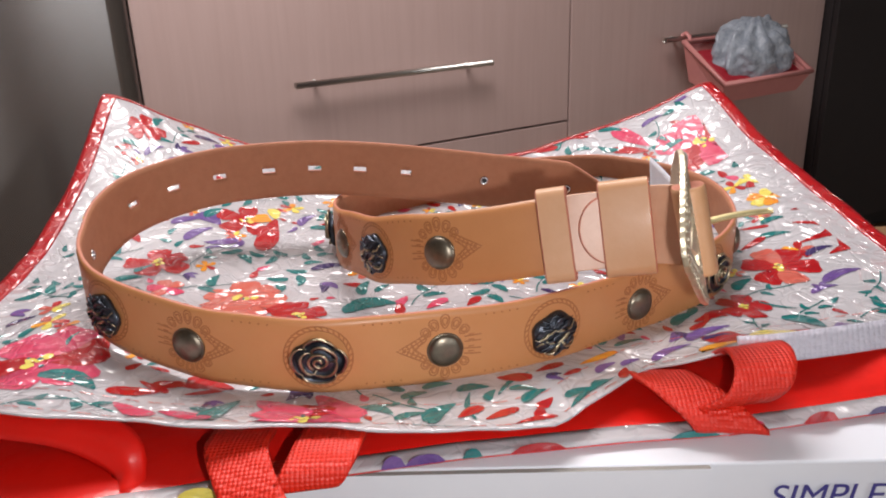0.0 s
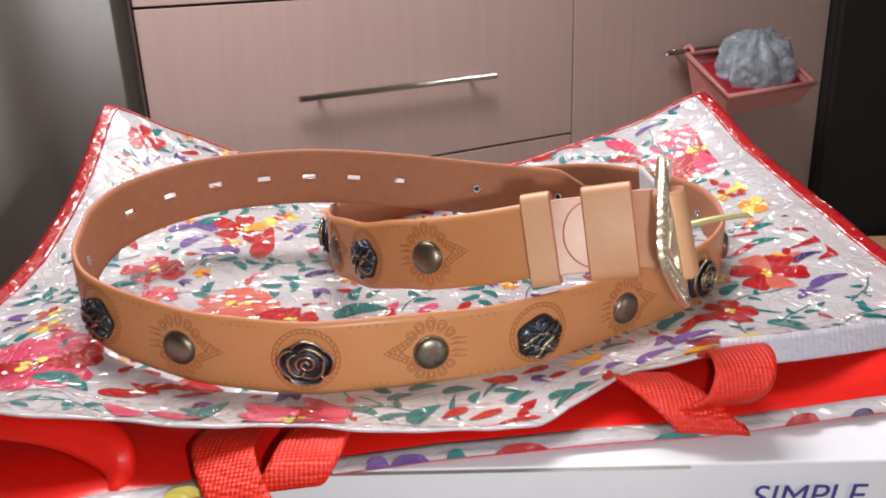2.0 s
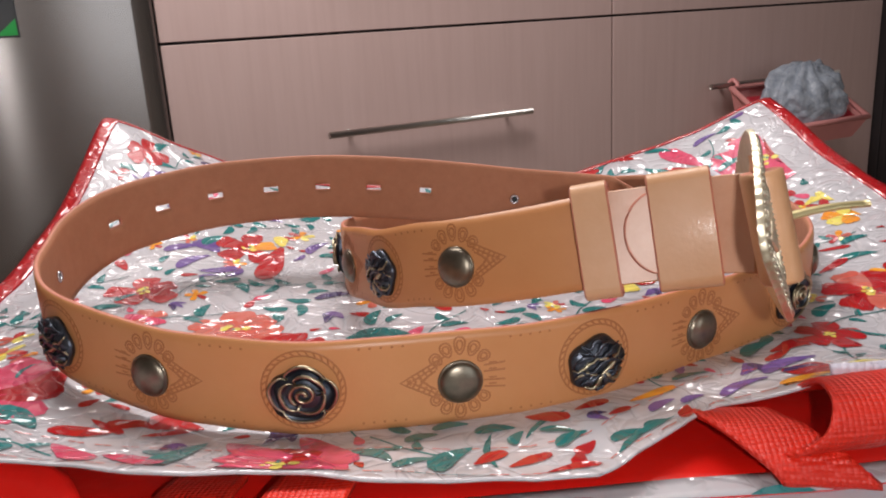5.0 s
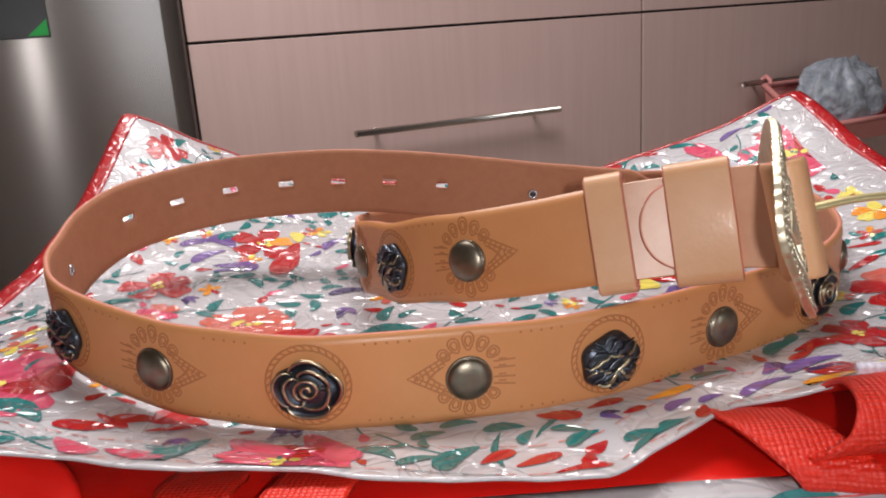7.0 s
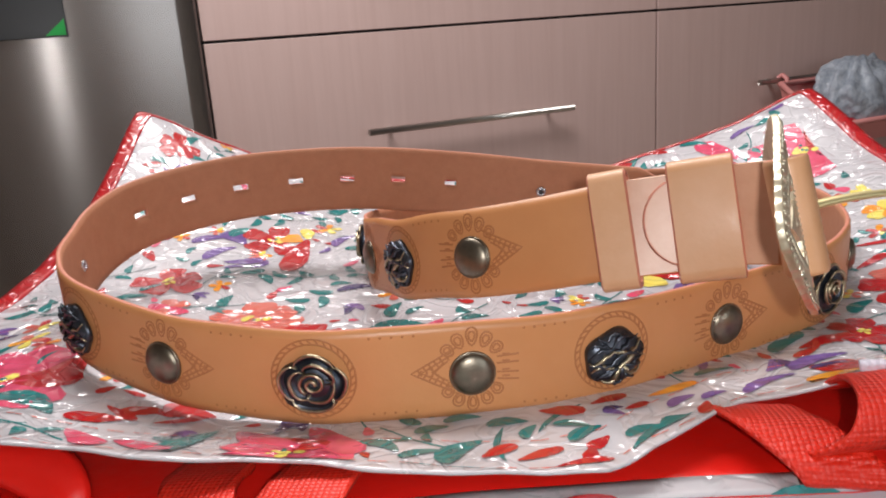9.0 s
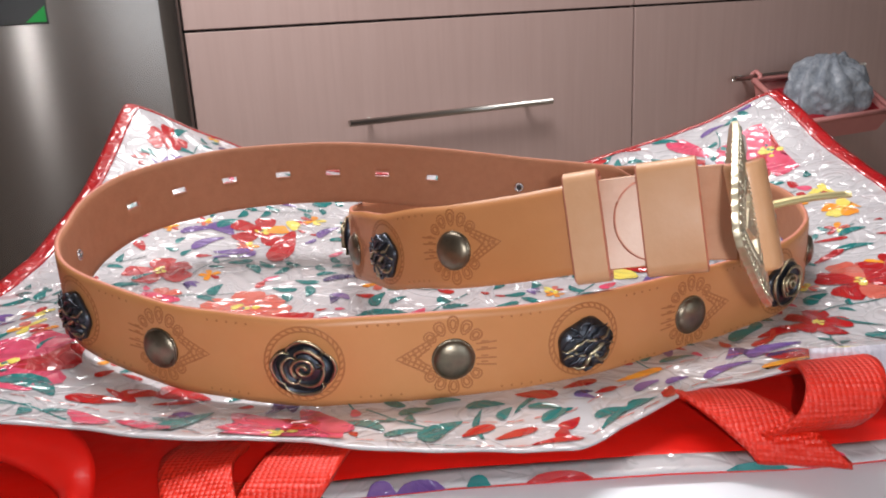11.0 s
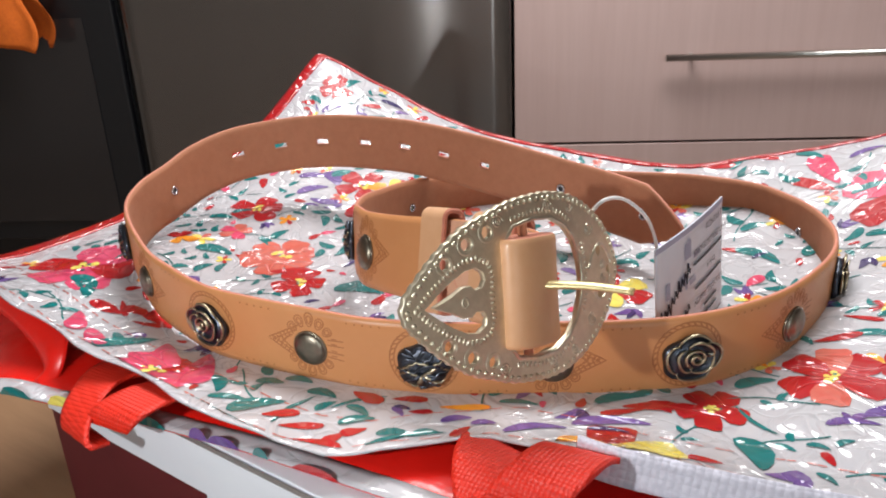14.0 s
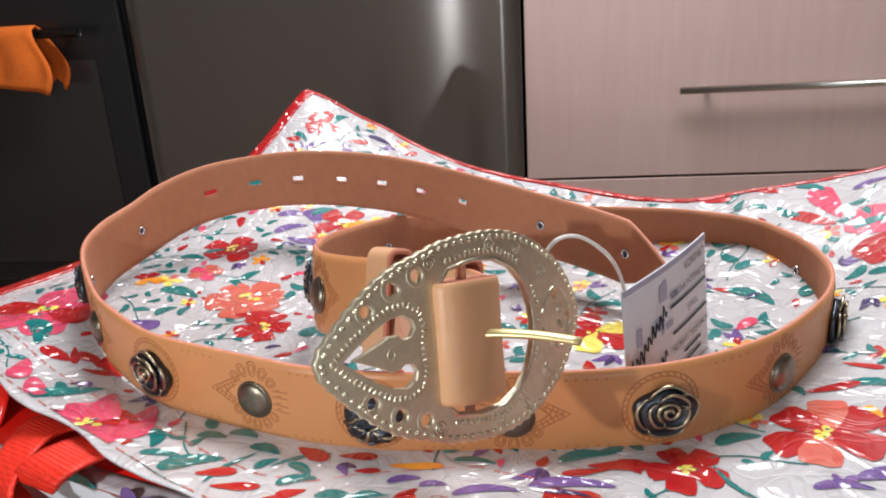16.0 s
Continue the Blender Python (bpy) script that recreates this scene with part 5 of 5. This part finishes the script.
def bead_row(bm, loop, gap, radius, long=1.0, sink=0.0014, closed=True):
    """Small cast knobs set at even gaps along a line, drawn out across it when long is over 1."""
    pts = loop + [loop[0]] if closed else loop
    acc = 0.0
    for (ax, ay), (bx, by) in zip(pts, pts[1:]):
        d = math.hypot(bx - ax, by - ay)
        if d < 1e-7:
            continue
        tx, ty = (bx - ax) / d, (by - ay) / d
        while acc < d:
            x, y = ax + tx * acc, ay + ty * acc
            if abs(y) > 0.0265 or x > 0.03 or x < -0.0255 or long == 1.0:
                r = bmesh.ops.create_icosphere(bm, subdivisions=1, radius=radius)
                c = on_plate(x, y, sink)
                along, across = (on_plate(x + tx * 0.001, y + ty * 0.001, sink) - c).normalized(), (on_plate(x - ty * 0.001, y + tx * 0.001, sink) - c).normalized()
                for v in r["verts"]:
                    q = v.co.copy()
                    v.co = c + along * q.x + across * (q.y * long) + NF * (q.z * 0.8)
            acc += gap
        acc -= d


bm = bmesh.new()
bead_row(bm, outline(-0.0026), 0.0038, 0.00125)
part("beading", bm, BRASSD, buckle, "raised beads along the cast edge")["kind"] = "stuff"
bm = bmesh.new()
HEART_RIM = [(-0.0665, 0.0), (-0.059, 0.0072), (-0.051, 0.0128), (-0.0435, 0.0168), (-0.0365, 0.0176), (-0.0305, 0.0145), (-0.0288, 0.008), (-0.0295, 0.002)]
HEART_RIM = HEART_RIM + [(x, -y) for x, y in reversed(HEART_RIM[1:])]
bead_row(bm, HEART_RIM, 0.0022, 0.0008, 1.9, 0.0014)
part("heart_ribs", bm, BRASSD, buckle, "short ribs round the heart cutout")["kind"] = "stuff"
bm = bmesh.new()
RING_RIM = [(x * 1.13 + 0.0008, y * 1.135) for x, y in OPENING if x > -0.02]
RING_RIM = sorted(RING_RIM, key=lambda p: math.atan2(p[1], p[0]))
bead_row(bm, RING_RIM, 0.0025, 0.00085, 1.8, 0.0013, closed=False)
part("ring_ribs", bm, BRASSD, buckle, "short ribs round the opening")["kind"] = "stuff"
bm = bmesh.new()
tube(bm, [on_plate(x * 1.03, y * 1.03, 0.0011) for x, y in OPENING], 0.0010, 6, closed=True, up=NF)
part("inner_rim", bm, BRASSD, buckle)
bm = bmesh.new()
for s in (1, -1):
    for cx, cy, r0 in ((-0.0245, 0.0315 * s, 0.0030), (0.006, 0.0355 * s, 0.0030), (0.022, 0.0325 * s, 0.0028), (0.0375, 0.021 * s, 0.0036), (0.0495, 0.003 * s, 0.0026)):
        tube(bm, [on_plate(cx + r0 * (1 - k / 26) * math.cos(k * 0.55), cy + r0 * (1 - k / 26) * math.sin(k * 0.55) * s, 0.0012) for k in range(22)], 0.0006, 5, up=NF)
    tube(bm, [on_plate(0.036 + 0.022 * k / 10, s * (0.003 + 0.0105 * math.sin(k / 10 * math.pi)), 0.0013) for k in range(11)], 0.0008, 5, up=NF)
tube(bm, [on_plate(x, y, 0.0013) for x, y in ring_pts(-0.0435, 0.0, 0.0016, 0.0019, 10)], 0.0005, 5, closed=True, up=NF)
part("relief", bm, BRASSD, buckle, "raised scrolls and a leaf")["kind"] = "stuff"
for x, y, r in HOLES:
    for s in (1, -1):
        bm = bmesh.new()
        tube(bm, [on_plate(px, py, 0.0004) for px, py in ring_pts(x, y * s, r + 0.0010, r + 0.0010, 18)], 0.0012, 7, closed=True, up=NF)
        part("eyelet_rim", bm, BRASS, buckle)
bm = bmesh.new()
tube(bm, [on_plate(-0.008, y, -0.001) for y in (-0.031, 0, 0.031)], 0.0022, 8)
part("bar", bm, BRASS, buckle)
bm = bmesh.new()
PB, PT = Vector((0.1437, 0.4107, 0.5605)), Vector((0.1836, 0.4193, 0.5635))
pp = [PB + (PT - PB) * (k / 12) + Vector((0, 0, 0.0012 * math.sin(k / 12 * math.pi))) for k in range(13)]
tube(bm, [on_plate(-0.008, 0.003, 0.003), PB - (PT - PB) * 0.04] + pp, 0.0030, 10, flat=0.62, taper=lambda u: 1.0 - 0.2 * u)
PRONG = mat("yellowed_brass", (0.72, 0.62, 0.34), 0.48, 1, (0.64, 0.55, 0.3), 120)
part("prong", bm, PRONG, buckle, "straight brass prong")
tagged(buckle, "ornate old brass belt buckle with heart cutout", "buckle")

# leather folded round the bar
bm = bmesh.new()
loops = []
for v, sc in ((-HALF - 0.0015, 0.93), (-HALF - 0.0006, 0.985), (-HALF + 0.001, 1.0), (0.0, 0.985), (HALF - 0.001, 1.0), (HALF + 0.0006, 0.985), (HALF + 0.0015, 0.93)):
    loops.append([bm.verts.new(BUCK @ Vector((-0.0080 + 0.0158 * sc * math.copysign(abs(math.cos(a)) ** 0.75, math.cos(a)), v, 0.0004 + 0.0088 * sc * math.copysign(abs(math.sin(a)) ** 0.8, math.sin(a)))))
                  for a in [k * math.pi / 18 for k in range(36)]])
for a, b in zip(loops, loops[1:]):
    for k in range(36):
        bm.faces.new((a[k], a[(k + 1) % 36], b[(k + 1) % 36], b[k]))
bm.faces.new(loops[0][::-1]).material_index = 1
bm.faces.new(loops[-1]).material_index = 1
bmesh.ops.recalc_face_normals(bm, faces=bm.faces[:])
fo = part("folded_end", bm, [KEEP, EDGE], belt, "leather folded round the buckle bar")
fo.data.set_sharp_from_angle(angle=math.radians(50))
tagged(belt, "coiled tan leather belt with bronze studs lying on the bag", "belt")

# ---- paper tag on a cord ----
tag = empty("paper_tag", (0.165, 0.545, 0.48))
TA, TB = Vector((0.158, 0.503, 0)), Vector((0.160, 0.603, 0))
TZ0, TZ1 = 0.476, 0.547


def tag_pt(u, v, out=0.0):
    bend = 0.002 * math.sin(u * math.pi) + 0.004 * (v - 0.5)
    d = (TB - TA).normalized()
    nn = Vector((d.y, -d.x, 0))
    p = TA.lerp(TB, u) + nn * (bend + out + 0.010 * (1 - v))
    p.z = TZ0 + (TZ1 - TZ0) * v
    return p


def tag_patch(bm, u0, u1, v0, v1, out, nu=12, nv=8):
    G = [[bm.verts.new(tag_pt(u0 + (u1 - u0) * i / nu, v0 + (v1 - v0) * j / nv, out)) for i in range(nu + 1)] for j in range(nv + 1)]
    for j in range(nv):
        for i in range(nu):
            bm.faces.new((G[j][i], G[j][i + 1], G[j + 1][i + 1], G[j + 1][i]))


bm = bmesh.new()
tag_patch(bm, 0, 1, 0, 1, 0, 24, 14)
card = part("card", bm, PAPER, tag, "white printed card")
so = card.modifiers.new("thick", "SOLIDIFY")
so.thickness, so.offset = 0.0006, -1
bm = bmesh.new()
tag_patch(bm, 0, 1, 0.955, 1, 0.0004, 24, 1)
part("dark_border", bm, TAGGREY, tag)
bm = bmesh.new()
rt = random.Random(5)
for k in range(7):
    u, v = rt.uniform(0.1, 0.5), rt.uniform(0.45, 0.85)
    tag_patch(bm, u, u + rt.uniform(0.03, 0.1), v, v + rt.uniform(0.03, 0.14), 0.0005 + k * 0.00003, 3, 2)
part("grey_pattern", bm, TAGGREY, tag)["kind"] = "stuff"


def tag_text(words, size, u, v, slant=0.0):
    cu = bpy.data.curves.new("lettering", "FONT")
    cu.body, cu.size, cu.shear = words, size, slant
    tmp = bpy.data.objects.new("lettering_src", cu)
    scene.collection.objects.link(tmp)
    bpy.context.view_layer.update()
    me = bpy.data.meshes.new_from_object(tmp.evaluated_get(bpy.context.evaluated_depsgraph_get()))
    bpy.data.objects.remove(tmp)
    bm = bmesh.new()
    bm.from_mesh(me)
    for vert in bm.verts:
        vert.co = tag_pt(u + vert.co.x, v + vert.co.y * 1.45, 0.0009)
    part("lettering", bm, TAGINK, tag, smooth=False)


def tag_bar(u0, u1, v):
    bm = bmesh.new()
    tag_patch(bm, u0, u1, v, v + 0.024, 0.0008, 8, 1)
    part("text_bar", bm, TAGINK, tag)


tag_text("KONTAKT", 0.062, 0.66, 0.86)
tag_text("STRONA INTERNETOWA", 0.052, 0.46, 0.72)
tag_bar(0.46, 0.97, 0.645)
tag_text("E-MAIL", 0.052, 0.68, 0.52)
tag_bar(0.48, 0.97, 0.43)
tag_text("NUMERY TELEFONOW", 0.052, 0.47, 0.29)
for v in (0.21, 0.13):
    tag_bar(0.62, 0.86, v)
for u0, v0, n in ((0.03, 0.40, 46), (0.20, 0.20, 24)):
    bm = bmesh.new()
    tube(bm, [tag_pt(u0 + 0.0085 * k, v0 + 0.006 * k + 0.045 * math.sin(k * 1.25) * (1.9 if k % 13 < 3 else 1), 0.0010) for k in range(n)], 0.0004, 5)
    part("pen_stroke", bm, TAGINK, tag)
cord = [(0.1407, 0.4648, 0.575), (0.146, 0.469, 0.582), (0.152, 0.478, 0.581), (0.157, 0.492, 0.570), (0.1585, 0.5035, 0.556), (0.160, 0.509, 0.540)]
bm = bmesh.new()
cp = spline([(*p, 0) for p in cord], 0.002)
tube(bm, [tuple(p[:3]) for p in cp], 0.0009, 6)
part("cord", bm, THREAD, tag, "thin white cord")
tagged(tag, "white paper tag hung on the buckle by a cord", "tag")

# floor tiles on the side of the table that shows
for cream in (True, False):
    bm = bmesh.new()
    box(bm, -0.098, 0.098, -0.098, 0.098, -0.004, 0.004, bevel=0.002)
    TILE = mesh_of("tile", bm, [FLOORCREAM if cream else FLOORBROWN])
    for p in TILE.polygons:
        p.use_smooth = False
    for ix in range(12):
        for iy in range(9):
            if ((ix + iy) % 2 == 0) == cream:
                shared("tile", TILE, pose(-1.9 + 0.2 * ix, 0.1 + 0.2 * iy, ZF + 0.004), floor_ob)

# the rest of the tiled floor
verts, faces, shades = [], [], []
for ix in range(-5, 24):
    for iy in range(-8, 17):
        x, y = -1.9 + 0.2 * ix, 0.1 + 0.2 * iy
        if (0 <= ix < 12 and 0 <= iy < 9) or (Vector((x, y, 0)) - CAB.translation).dot(CAB.to_3x3() @ Vector((0, 1, 0))) > 0:
            continue
        k = len(verts)
        for z, g in ((ZF + 0.001, 0.098), (ZF + 0.008, 0.096)):
            verts += [(x - g, y - g, z), (x + g, y - g, z), (x + g, y + g, z), (x - g, y + g, z)]
        faces += [(k + 4, k + 5, k + 6, k + 7)] + [(k + q, k + (q + 1) % 4, k + 4 + (q + 1) % 4, k + 4 + q) for q in range(4)]
        shades += [(ix + iy) % 2] * 5
me = bpy.data.meshes.new("tiles_beyond")
me.from_pydata(verts, [], faces)
me.materials.append(FLOORCREAM)
me.materials.append(FLOORBROWN)
me.polygons.foreach_set("material_index", shades)
tiles = new("tiles_beyond", me)
tiles.parent = floor_ob
tiles["kind"] = "stuff"

# survey units to metres
for ob in [o for o in bpy.data.objects if o.parent is None and o.type in {"MESH", "EMPTY"}]:
    ob.matrix_world = Matrix.Scale(SIZE, 4) @ ob.matrix_world
